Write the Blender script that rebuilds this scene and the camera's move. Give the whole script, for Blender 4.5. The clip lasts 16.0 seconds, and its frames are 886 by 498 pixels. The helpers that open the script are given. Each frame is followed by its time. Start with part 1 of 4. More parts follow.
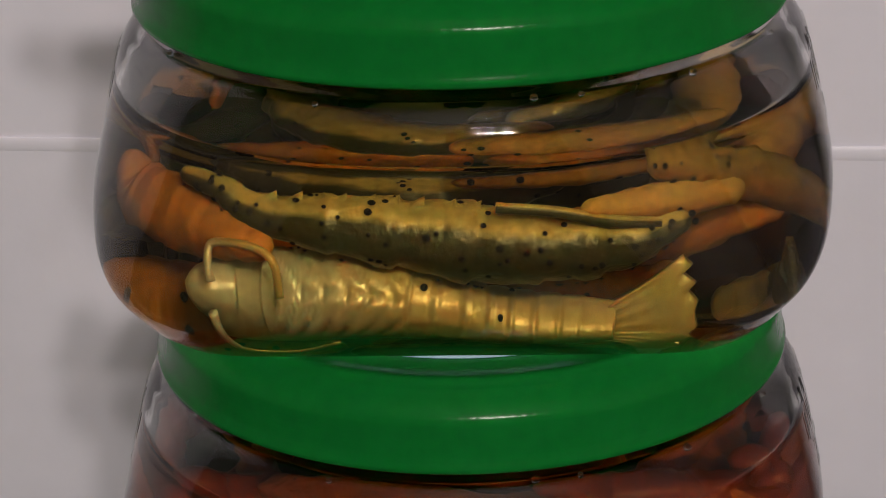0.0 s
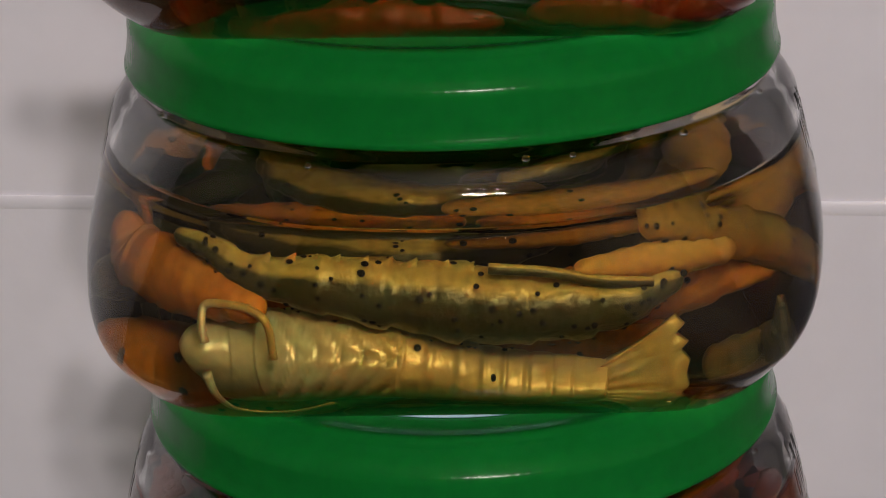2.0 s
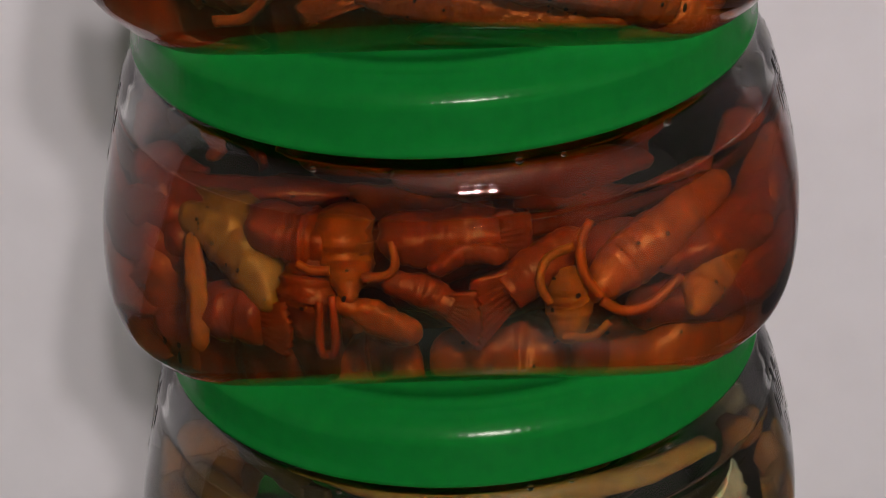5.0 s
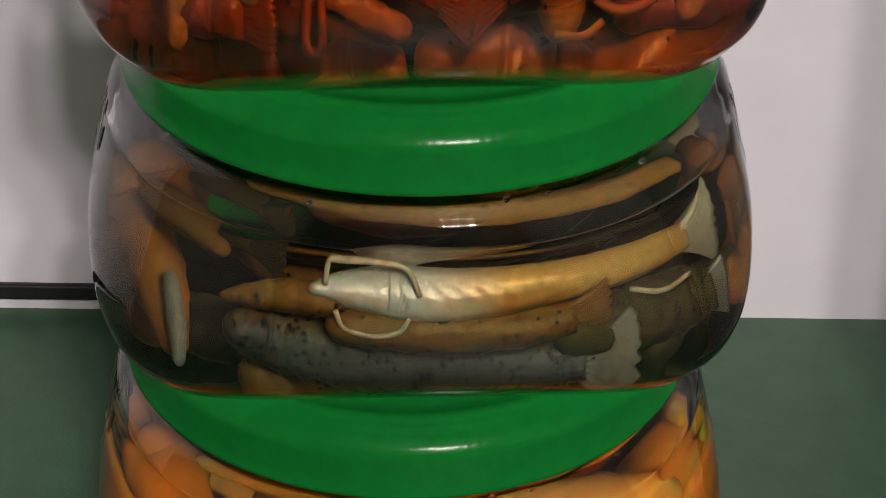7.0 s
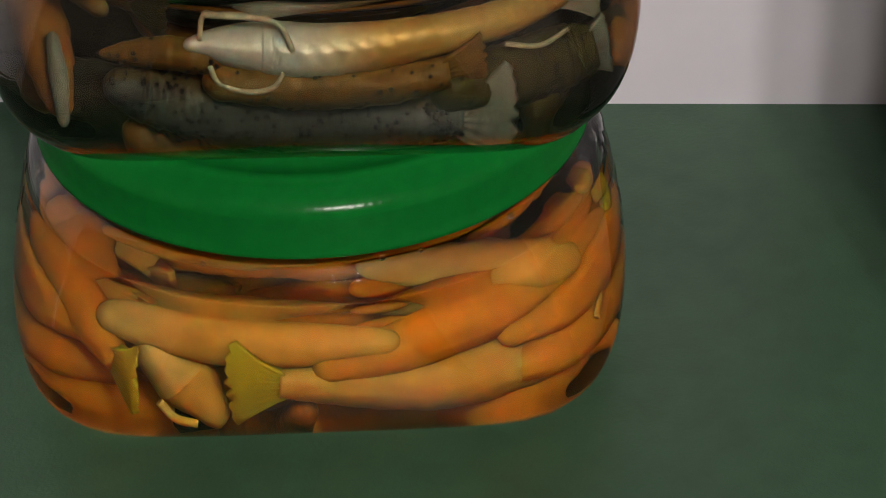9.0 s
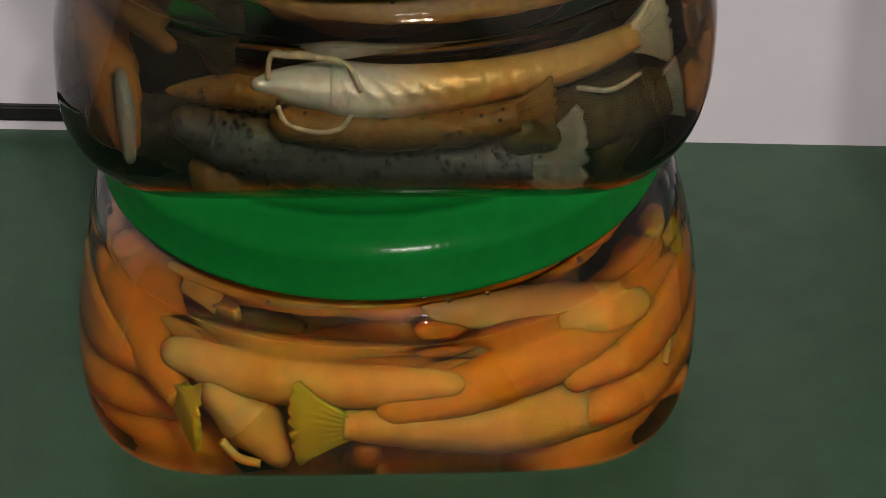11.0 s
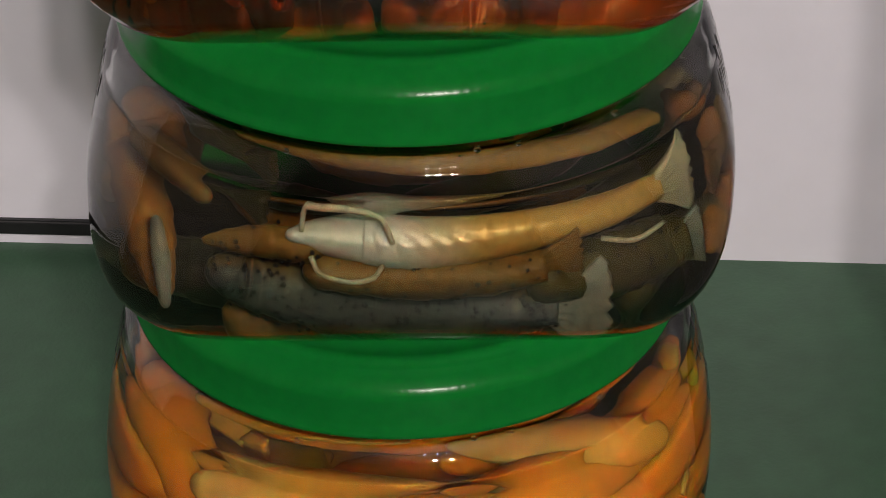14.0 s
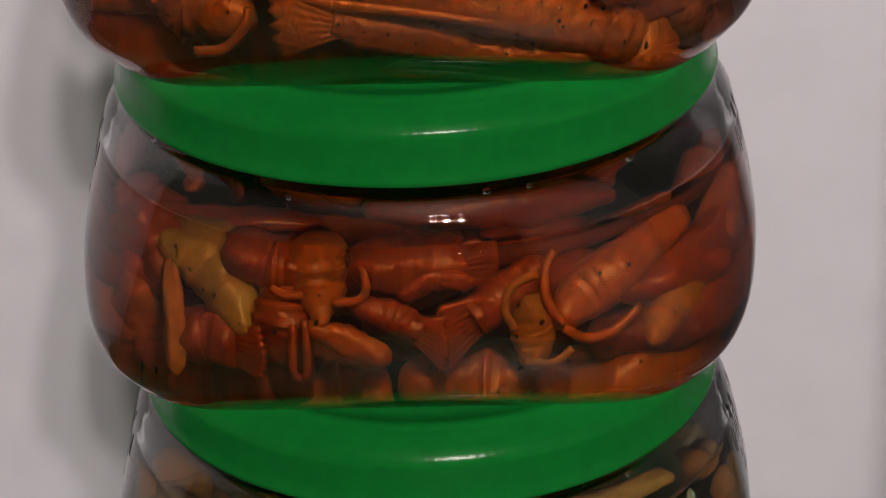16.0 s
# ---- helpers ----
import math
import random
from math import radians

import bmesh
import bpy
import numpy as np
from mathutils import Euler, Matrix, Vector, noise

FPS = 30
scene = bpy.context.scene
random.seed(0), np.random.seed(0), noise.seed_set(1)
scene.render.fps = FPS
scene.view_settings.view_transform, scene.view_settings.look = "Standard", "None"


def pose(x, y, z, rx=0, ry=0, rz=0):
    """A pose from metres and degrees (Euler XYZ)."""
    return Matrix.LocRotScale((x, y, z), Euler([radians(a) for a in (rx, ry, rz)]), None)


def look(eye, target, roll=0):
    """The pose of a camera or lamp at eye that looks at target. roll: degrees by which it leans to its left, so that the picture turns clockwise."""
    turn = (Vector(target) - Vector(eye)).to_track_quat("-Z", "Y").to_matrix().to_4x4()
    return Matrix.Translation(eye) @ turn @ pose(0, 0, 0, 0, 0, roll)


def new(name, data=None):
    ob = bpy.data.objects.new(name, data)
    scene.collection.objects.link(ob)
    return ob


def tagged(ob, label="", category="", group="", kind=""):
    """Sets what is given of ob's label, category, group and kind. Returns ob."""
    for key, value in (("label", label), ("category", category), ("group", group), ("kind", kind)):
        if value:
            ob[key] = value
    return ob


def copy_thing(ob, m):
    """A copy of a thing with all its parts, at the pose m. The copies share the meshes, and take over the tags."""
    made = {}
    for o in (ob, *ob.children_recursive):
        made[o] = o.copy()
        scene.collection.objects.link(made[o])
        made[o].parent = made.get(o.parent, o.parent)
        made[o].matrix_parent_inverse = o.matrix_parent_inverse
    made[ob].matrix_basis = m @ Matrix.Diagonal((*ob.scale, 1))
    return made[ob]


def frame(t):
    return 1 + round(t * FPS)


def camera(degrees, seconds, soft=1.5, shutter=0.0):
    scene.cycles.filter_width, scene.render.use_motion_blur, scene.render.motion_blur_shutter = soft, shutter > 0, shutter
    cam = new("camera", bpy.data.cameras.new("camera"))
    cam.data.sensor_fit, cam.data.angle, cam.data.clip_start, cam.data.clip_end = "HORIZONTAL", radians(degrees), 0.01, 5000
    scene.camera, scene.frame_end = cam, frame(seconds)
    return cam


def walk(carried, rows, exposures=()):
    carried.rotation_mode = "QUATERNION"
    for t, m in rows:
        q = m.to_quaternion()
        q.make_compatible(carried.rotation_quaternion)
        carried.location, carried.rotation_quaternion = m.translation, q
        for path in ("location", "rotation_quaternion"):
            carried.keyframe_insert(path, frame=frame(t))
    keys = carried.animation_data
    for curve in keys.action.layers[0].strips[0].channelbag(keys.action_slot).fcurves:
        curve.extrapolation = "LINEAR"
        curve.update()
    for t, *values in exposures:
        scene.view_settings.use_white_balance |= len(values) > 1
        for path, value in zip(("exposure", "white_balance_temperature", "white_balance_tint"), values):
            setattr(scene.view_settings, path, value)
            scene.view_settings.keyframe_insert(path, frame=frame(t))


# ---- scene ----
cam = camera(20.0, 16.0, soft=0.8)


def aim(x, y, z, yaw, pitch, roll):
    """A camera pose from the eye, the turn to its left, the tilt upwards and the lean, in degrees."""
    a, b = radians(yaw), radians(pitch)
    way = Vector((-math.sin(a) * math.cos(b), math.cos(a) * math.cos(b), math.sin(b)))
    return look((x, y, z), Vector((x, y, z)) + way, roll)


PATH = [
    (0, 0.0445, -0.3540, 0.3636, 7.60, -22.12, -1.94),
    (0.5, 0.0433, -0.3553, 0.3640, 7.26, -21.55, -2.25),
    (1, 0.0428, -0.3569, 0.3674, 7.28, -21.27, -2.13),
    (1.5, 0.0442, -0.3566, 0.3687, 7.59, -20.97, -1.78),
    (2, 0.0439, -0.3546, 0.3663, 7.25, -21.14, -2.07),
    (2.5, 0.0399, -0.3542, 0.3608, 6.68, -21.10, -1.77),
    (3, 0.0429, -0.3548, 0.3532, 6.97, -21.80, -2.08),
    (3.5, 0.0412, -0.3473, 0.3547, 6.83, -25.71, -2.99),
    (4, 0.0396, -0.3494, 0.3294, 6.81, -26.26, -3.09),
    (4.5, 0.0402, -0.3523, 0.3139, 7.03, -27.22, -3.17),
    (5, 0.0405, -0.3535, 0.3091, 6.89, -29.36, -3.31),
    (5.2, 0.0401, -0.3522, 0.3066, 6.85, -30.23, -3.25),
    (7.3, 0.0052, -0.3637, 0.2836, 0.02, -32.81, 0.76),
    (7.5, 0.0125, -0.3664, 0.2837, 0.79, -33.10, 0.07),
    (8, 0.0491, -0.3749, 0.2769, 3.97, -31.99, -2.00),
    (8.5, 0.0435, -0.3732, 0.2704, 2.54, -33.86, -1.53),
    (8.7, 0.0408, -0.3739, 0.2704, 2.72, -35.05, -1.54),
    (10.8, 0.0470, -0.3676, 0.2707, 6.02, -34.78, -2.16),
    (11, 0.0428, -0.3672, 0.2717, 5.37, -34.69, -1.75),
    (11.5, 0.0334, -0.3640, 0.2763, 4.43, -35.00, -0.91),
    (12, 0.0309, -0.3637, 0.2771, 4.40, -34.79, -0.71),
    (12.5, 0.0212, -0.3686, 0.2761, 2.52, -34.05, 0.20),
    (13, 0.0314, -0.3654, 0.2807, 4.36, -34.48, -0.81),
    (13.5, 0.0296, -0.3653, 0.2849, 4.13, -34.37, -0.71),
    (14, 0.0346, -0.3653, 0.2932, 4.61, -34.18, -1.17),
    (14.5, 0.0443, -0.3702, 0.2915, 5.88, -31.55, -1.88),
    (15, 0.0422, -0.3661, 0.3022, 5.39, -31.11, -2.17),
    (15.5, 0.0440, -0.3665, 0.3061, 5.87, -29.54, -2.33),
    (16, 0.0422, -0.3705, 0.3071, 6.01, -27.20, -2.18),
]
LIGHTNESS = [(0, -0.38), (3.5, -0.32), (5, 0.06), (7.5, 0.29), (8.5, 0.04), (11, -0.12), (12.5, 0.12), (14.5, 0.13), (16, 0.03)]
walk(cam, [(t, aim(*row)) for t, *row in PATH], LIGHTNESS)

# ---- light: three small bulbs side by side in a closed room ----
WALL_Y = 0.0680
FLOOR_Z = -0.0030  # the table top, under the lowest jar
world = bpy.data.worlds.new("room_air")
scene.world = world
world.use_nodes = True
world.node_tree.nodes["Background"].inputs[0].default_value = (0.9, 0.88, 0.9, 1)
world.node_tree.nodes["Background"].inputs[1].default_value = 0.018
BULBS = [((0.195, -1.05, 0.95), 13.0), ((0.287, -1.05, 0.95), 18.2), ((0.40, -1.05, 0.95), 17.6)]
for place, watts in BULBS:
    lamp = bpy.data.lights.new("bulb", "POINT")
    lamp.energy, lamp.shadow_soft_size, lamp.color = 1.1 * watts, 0.03, (1.0, 0.91, 0.85)
    new("bulb", lamp).location = place

# ---- materials ----


def mat(name, base, rough=0.5, metal=0.0, scale=0.0, amount=0.0, bump=0.0, bump_scale=400.0, spec=0.5, coat=0.0):
    """Paint with two scales of uneven colour and a fine relief."""
    m = bpy.data.materials.new(name)
    m.use_nodes = True
    n, l = m.node_tree.nodes, m.node_tree.links
    p = n["Principled BSDF"]
    p.inputs["Base Color"].default_value = (*base, 1)
    p.inputs["Roughness"].default_value = rough
    p.inputs["Metallic"].default_value = metal
    p.inputs["Specular IOR Level"].default_value = spec
    p.inputs["Coat Weight"].default_value = coat
    if amount:
        tc = n.new("ShaderNodeTexCoord")
        big, small = n.new("ShaderNodeTexNoise"), n.new("ShaderNodeTexNoise")
        big.inputs["Scale"].default_value, small.inputs["Scale"].default_value = scale, scale * 11
        big.inputs["Detail"].default_value = small.inputs["Detail"].default_value = 4
        add = n.new("ShaderNodeMath")
        add.operation = "ADD"
        ramp = n.new("ShaderNodeMapRange")
        ramp.inputs[1].default_value, ramp.inputs[2].default_value = 0.7, 1.3
        ramp.inputs[3].default_value, ramp.inputs[4].default_value = 1 - amount, 1 + amount
        mul = n.new("ShaderNodeVectorMath")
        mul.operation = "SCALE"
        mul.inputs[0].default_value = base
        for t in (big, small):
            l.new(tc.outputs["Object"], t.inputs["Vector"])
        l.new(big.outputs[0], add.inputs[0])
        l.new(small.outputs[0], add.inputs[1])
        l.new(add.outputs[0], ramp.inputs[0])
        l.new(ramp.outputs[0], mul.inputs["Scale"])
        l.new(mul.outputs[0], p.inputs["Base Color"])
    if bump:
        tc = n.new("ShaderNodeTexCoord")
        t, b = n.new("ShaderNodeTexNoise"), n.new("ShaderNodeBump")
        t.inputs["Scale"].default_value, t.inputs["Detail"].default_value = bump_scale, 5
        b.inputs["Strength"].default_value, b.inputs["Distance"].default_value = bump, 0.001
        l.new(tc.outputs["Object"], t.inputs["Vector"])
        l.new(t.outputs[0], b.inputs["Height"])
        l.new(b.outputs[0], p.inputs["Normal"])
    return m


def clear(name, tint, ior, rough=0.0):
    m = bpy.data.materials.new(name)
    m.use_nodes = True
    p = m.node_tree.nodes["Principled BSDF"]
    p.inputs["Base Color"].default_value = (*tint, 1)
    p.inputs["Transmission Weight"].default_value = 1
    p.inputs["IOR"].default_value = ior
    p.inputs["Roughness"].default_value = rough
    return m


def lure_mat(name, back, belly, split=0.0, soft=0.35, rough=0.35, head=None, relief=0.3):
    """Soft plastic: one colour on the back, one on the belly, mottled, with a pearly sheen."""
    m = bpy.data.materials.new(name)
    m.use_nodes = True
    n, l = m.node_tree.nodes, m.node_tree.links
    p = n["Principled BSDF"]
    at, al = n.new("ShaderNodeAttribute"), n.new("ShaderNodeAttribute")
    at.attribute_name, al.attribute_name = "up", "along"
    tc, t, t2 = n.new("ShaderNodeTexCoord"), n.new("ShaderNodeTexNoise"), n.new("ShaderNodeTexNoise")
    t.inputs["Scale"].default_value, t.inputs["Detail"].default_value = 260, 4
    t2.inputs["Scale"].default_value, t2.inputs["Detail"].default_value = 800 if relief > 0.2 else 300, 4
    l.new(tc.outputs["Object"], t.inputs["Vector"])
    l.new(tc.outputs["Object"], t2.inputs["Vector"])
    wob = n.new("ShaderNodeMath")
    wob.operation = "MULTIPLY_ADD"
    wob.inputs[1].default_value, wob.inputs[2].default_value = (0.5, -0.25) if relief > 0.2 else (0.12, -0.06)
    add = n.new("ShaderNodeMath")
    add.operation = "ADD"
    l.new(t.outputs[0], wob.inputs[0])
    l.new(wob.outputs[0], add.inputs[0])
    l.new(at.outputs["Fac"], add.inputs[1])
    mr = n.new("ShaderNodeMapRange")
    mr.inputs[1].default_value, mr.inputs[2].default_value = split - soft, split + soft
    l.new(add.outputs[0], mr.inputs[0])
    mix = n.new("ShaderNodeMix")
    mix.data_type = "RGBA"
    mix.inputs[6].default_value, mix.inputs[7].default_value = (*belly, 1), (*back, 1)
    l.new(mr.outputs[0], mix.inputs[0])
    out = mix.outputs[2]
    if head:
        hr = n.new("ShaderNodeMapRange")
        hr.inputs[1].default_value, hr.inputs[2].default_value = 0.28, 0.5
        hr.inputs[3].default_value, hr.inputs[4].default_value = 1, 0
        l.new(al.outputs["Fac"], hr.inputs[0])
        mh = n.new("ShaderNodeMix")
        mh.data_type = "RGBA"
        mh.inputs[7].default_value = (*head, 1)
        l.new(hr.outputs[0], mh.inputs[0])
        l.new(out, mh.inputs[6])
        out = mh.outputs[2]
    val = n.new("ShaderNodeMapRange")
    val.inputs[1].default_value, val.inputs[2].default_value = 0.3, 0.7
    val.inputs[3].default_value, val.inputs[4].default_value = (0.27, 0.36) if relief < 0.2 else (0.31, 0.41) if relief < 0.25 else (0.25, 0.47)
    l.new(t2.outputs[0], val.inputs[0])
    sc = n.new("ShaderNodeVectorMath")
    sc.operation = "SCALE"
    l.new(out, sc.inputs[0])
    l.new(val.outputs[0], sc.inputs["Scale"])
    l.new(sc.outputs[0], p.inputs["Base Color"])
    b = n.new("ShaderNodeBump")
    b.inputs["Strength"].default_value, b.inputs["Distance"].default_value = relief, 0.0008
    l.new(t2.outputs[0], b.inputs["Height"])
    l.new(b.outputs[0], p.inputs["Normal"])
    p.inputs["Roughness"].default_value = rough
    p.inputs["Specular IOR Level"].default_value = 0.06
    p.inputs["Subsurface Weight"].default_value = 0.85 if relief < 0.2 else 0.5
    p.inputs["Subsurface Scale"].default_value = 0.014 if relief < 0.2 else 0.003
    return m


WHITE = mat("white_wall_paint", (0.78, 0.757, 0.835), 0.45, 0, 6, 0.04, 0.03, 900)
ROOM = mat("room_paint", (0.25, 0.235, 0.22), 0.8, 0, 3, 0.05)
# for the unseen front wall, dark only so that the jars reflect less
DIM = mat("reflection_dark", (0.07, 0.065, 0.06), 0.8, 0, 3, 0.05)
TABLE = mat("green_painted_board", (0.033, 0.085, 0.045), 0.42, 0, 14, 0.16, 0.12, 1200)
# black that paints the shade in the gap below the wall panel
BLACK = mat("gap_black", (0.012, 0.012, 0.013), 0.5, 0, 60, 0.2)
GREEN = mat("green_lid_plastic", (0.005, 0.158, 0.023), 0.18, 0, 30, 0.08, 0.03, 900, 0.12)

def add_grip(m):
    """Fine upright grip lines round the lid and faint turned rings."""
    n, l = m.node_tree.nodes, m.node_tree.links
    p = n["Principled BSDF"]
    tc, sep, turn = n.new("ShaderNodeTexCoord"), n.new("ShaderNodeSeparateXYZ"), n.new("ShaderNodeMath")
    turn.operation = "ARCTAN2"
    l.new(tc.outputs["Object"], sep.inputs[0])
    l.new(sep.outputs[1], turn.inputs[0])
    l.new(sep.outputs[0], turn.inputs[1])
    total = None
    for source, rate, size in ((turn.outputs[0], 190.0, 0.6), (sep.outputs[2], 7200.0, 0.22)):
        times, wave, add = n.new("ShaderNodeMath"), n.new("ShaderNodeMath"), n.new("ShaderNodeMath")
        times.operation, wave.operation, add.operation = "MULTIPLY", "SINE", "MULTIPLY_ADD"
        times.inputs[1].default_value, add.inputs[1].default_value, add.inputs[2].default_value = rate, size, 0.0
        l.new(source, times.inputs[0])
        l.new(times.outputs[0], wave.inputs[0])
        l.new(wave.outputs[0], add.inputs[0])
        if total:
            l.new(total, add.inputs[2])
        total = add.outputs[0]
    b = n.new("ShaderNodeBump")
    b.inputs["Strength"].default_value, b.inputs["Distance"].default_value = 0.12, 0.00006
    l.new(total, b.inputs["Height"])
    if p.inputs["Normal"].links:
        l.new(p.inputs["Normal"].links[0].from_socket, b.inputs["Normal"])
    l.new(b.outputs[0], p.inputs["Normal"])


add_grip(GREEN)
soft_green = GREEN.node_tree.nodes["Principled BSDF"]
soft_green.inputs["Subsurface Weight"].default_value = 0.6
soft_green.inputs["Subsurface Scale"].default_value = 0.005
soft_green.inputs["Subsurface Radius"].default_value = (0.3, 1.0, 0.35)
PALE = mat("pale_label_paper", (0.30, 0.48, 0.60), 0.5, 0, 80, 0.06)
INK = mat("dark_print", (0.02, 0.018, 0.02), 0.5, 0, 300, 0.3, spec=0.2)
COPPER = mat("copper_flake", (0.9, 0.42, 0.2), 0.2, 1.0)
SPECK = mat("black_flake", (0.006, 0.006, 0.007), 0.6, spec=0.03)
PET = clear("clear_plastic", (0.97, 0.98, 0.97), 1.46)

# ---- building helpers ----


def part(name, bm, material, parent=None, label=""):
    me = bpy.data.meshes.new(name)
    bm.normal_update()
    bm.to_mesh(me)
    bm.free()
    me.materials.append(material)
    for f in me.polygons:
        f.use_smooth = True
    ob = new(name, me)
    if parent:
        ob.parent = parent
    return tagged(ob, label)


def block(name, lo, hi, material, bevel=0.0, parent=None):
    bm = bmesh.new()
    bmesh.ops.create_cube(bm, size=1)
    for v in bm.verts:
        v.co = [a + (b - a) * (c + 0.5) for a, b, c in zip(lo, hi, v.co)]
    if bevel:
        bmesh.ops.bevel(bm, geom=bm.edges[:], offset=bevel, segments=3, affect="EDGES")
    ob = part(name, bm, material, parent)
    for f in ob.data.polygons:
        f.use_smooth = False
    return ob


def squircle(r, n, a):
    c, s = math.cos(a), math.sin(a)
    k = r * (abs(c) ** n + abs(s) ** n) ** (-1 / n)
    return k * c, k * s


def turned(profile, steps=96, closed=False):
    """A round or squarish body from rows of (radius, height, exponent); the first and last rows are capped, or joined to each other."""
    bm = bmesh.new()
    rings = []
    for r, z, n in profile:
        rings.append([bm.verts.new((*squircle(r, n, 2 * math.pi * i / steps), z)) for i in range(steps)])
    pairs = list(zip(rings, rings[1:])) + ([(rings[-1], rings[0])] if closed else [])
    for a, b in pairs:
        for i in range(steps):
            j = (i + 1) % steps
            bm.faces.new((a[i], a[j], b[j], b[i]))
    if not closed:
        bm.faces.new(rings[0][::-1])
        bm.faces.new(rings[-1])
    bmesh.ops.recalc_face_normals(bm, faces=bm.faces[:])
    return bm


def smooth_rows(rows, per=4):
    """Catmull-Rom through rows of numbers."""
    rows = [np.array(r, float) for r in rows]
    rows = [2 * rows[0] - rows[1]] + rows + [2 * rows[-1] - rows[-2]]
    out = []
    for a, b, c, d in zip(rows, rows[1:], rows[2:], rows[3:]):
        for k in range(per):
            t = k / per
            out.append(0.5 * (2 * b + (c - a) * t + (2 * a - 5 * b + 4 * c - d) * t * t + (3 * b - a - 3 * c + d) * t**3))
    return out + [rows[-2]]


def mould(s, a):
    """How far the shell stands proud, as a share of the radius, at s along the body and at the angle a from the middle of the back."""
    a = abs((a + math.pi) % (2 * math.pi) - math.pi)
    if a > 2.2:
        return -0.03
    if s < 0.20:
        return 0.02 * math.cos(a)
    if s < 0.23:
        return 0.09 if a < 1.5 else 0.0
    if s < 0.52:
        groove = abs(((s - 0.23) * 20 + 1.5 * a) % 1.0 - 0.5) * 2
        plate = min(1.0, max(0.0, (groove - 0.08) * 6)) * min(1.0, max(0.0, (1.5 - a) * 5))
        return 0.13 * plate * min(1.0, 0.1 + a * 8)
    if s < 0.93:
        step = ((s - 0.52) * 17) % 1.0
        ring = min(1.0, step * 6) * min(1.0, (1 - step) * 4)
        rib = 0.04 if 0.42 < a < 0.62 else 0.0
        return 0.10 * ring * (0.6 + 0.4 * step) + rib * ring - 0.04
    return 0.0


def tube(bm, rows, sides=12, flat=1.0, ridges=0, depth=0.0, up=Vector((0, 0, 1)), back=None, square=0.0, lumps=0.0, proud=1.0):
    """Adds a tube along rows of (x, y, z, radius); ridges: raised rings along it; back: the angle of a moulded back; square: how boxy it is; lumps: how uneven; proud: how strong the moulding is. Gives attributes up (1 on top) and along (0 to 1)."""
    lu = bm.verts.layers.float.get("up") or bm.verts.layers.float.new("up")
    la = bm.verts.layers.float.get("along") or bm.verts.layers.float.new("along")
    rings = []
    count = len(rows)
    run = np.cumsum([0.0] + [(Vector(b[:3]) - Vector(a[:3])).length for a, b in zip(rows, rows[1:])])
    for k, row in enumerate(rows):
        p, r = Vector(row[:3]), max(row[3], 1e-5)
        way = Vector(rows[min(k + 1, count - 1)][:3]) - Vector(rows[max(k - 1, 0)][:3])
        way.normalize()
        side = way.cross(up)
        side = side.normalized() if side.length > 1e-4 else Vector((1, 0, 0))
        top = side.cross(way)
        s = k / (count - 1) if back is None else run[k] / run[-1]
        if ridges and back is None and 0.12 < s < 0.95:
            r *= 1 + depth * ((s * ridges) % 1.0 - 0.5)
        ring = []
        for i in range(sides):
            a = 2 * math.pi * i / sides
            q = r * (1 + (0.03 * math.cos(4 * a + 0.4) + 0.02 * math.sin(3 * a + 9 * s)) * (ridges > 0))
            if square:
                q *= 1 + square * (0.5 - 0.5 * math.cos(4 * a + 1.2 * math.sin(7 * s))) - 0.4 * square
            if lumps:
                spot = p + side * (r * math.cos(a)) + top * (r * math.sin(a))
                q *= 1 + lumps * (noise.noise(spot * 260) + 0.5 * noise.noise(spot * 800))
            if back is not None:
                q *= 1 + mould(s, a - back) * proud
            v = bm.verts.new(p + side * (q * flat * math.cos(a)) + top * (q * math.sin(a)))
            v[lu], v[la] = math.sin(a), s
            ring.append(v)
        rings.append(ring)
    for a, b in zip(rings, rings[1:]):
        for i in range(sides):
            j = (i + 1) % sides
            bm.faces.new((a[i], a[j], b[j], b[i]))
    for ring, row, sign in ((rings[0], rows[0], -1), (rings[-1], rows[-1], 1)):
        bm.faces.new(ring if sign > 0 else ring[::-1])
    return rings


# ---- the room ----
tabletop = tagged(block("table_top", (-0.7, -0.9, -0.033), (0.7, WALL_Y, FLOOR_Z), TABLE, 0.0), "dark green painted board table top", "table top", kind="structure")
wall = tagged(block("wall_back", (-1.6, WALL_Y + 0.0, -0.8), (1.6, WALL_Y + 0.12, 0.2087), WHITE), "white lower wall panel behind the table", "wall", kind="structure")
upper = tagged(block("wall_back_upper", (-1.6, WALL_Y + 0.0006, 0.2087), (1.6, WALL_Y + 0.12, 1.65), WHITE), "white upper wall panel", "wall", kind="structure")
bm = bmesh.new()
tube(bm, [(-1.6, WALL_Y + 0.0003, 0.2098, 0.0015), (1.6, WALL_Y + 0.0003, 0.2098, 0.0015)], 28, 0.3)
tagged(part("trim", bm, WHITE), "white rounded joint strip along the wall", "trim", kind="structure")
# a black box stands for the shaded gap between wall panel and table
tagged(block("trim_black", (-0.55, WALL_Y - 0.0014, -0.0002), (-0.012, WALL_Y + 0.002, 0.0033), BLACK, 0.0005), "black strip for the dark gap low on the wall", "trim", kind="structure")
# added out of view, only to cast the stepped shadow on the wall
tagged(block("wall_side", (0.1135, WALL_Y - 0.11, FLOOR_Z), (0.135, WALL_Y, 1.2), WHITE), "unseen panel added to cast the stepped shadow at right", "wall", kind="structure")
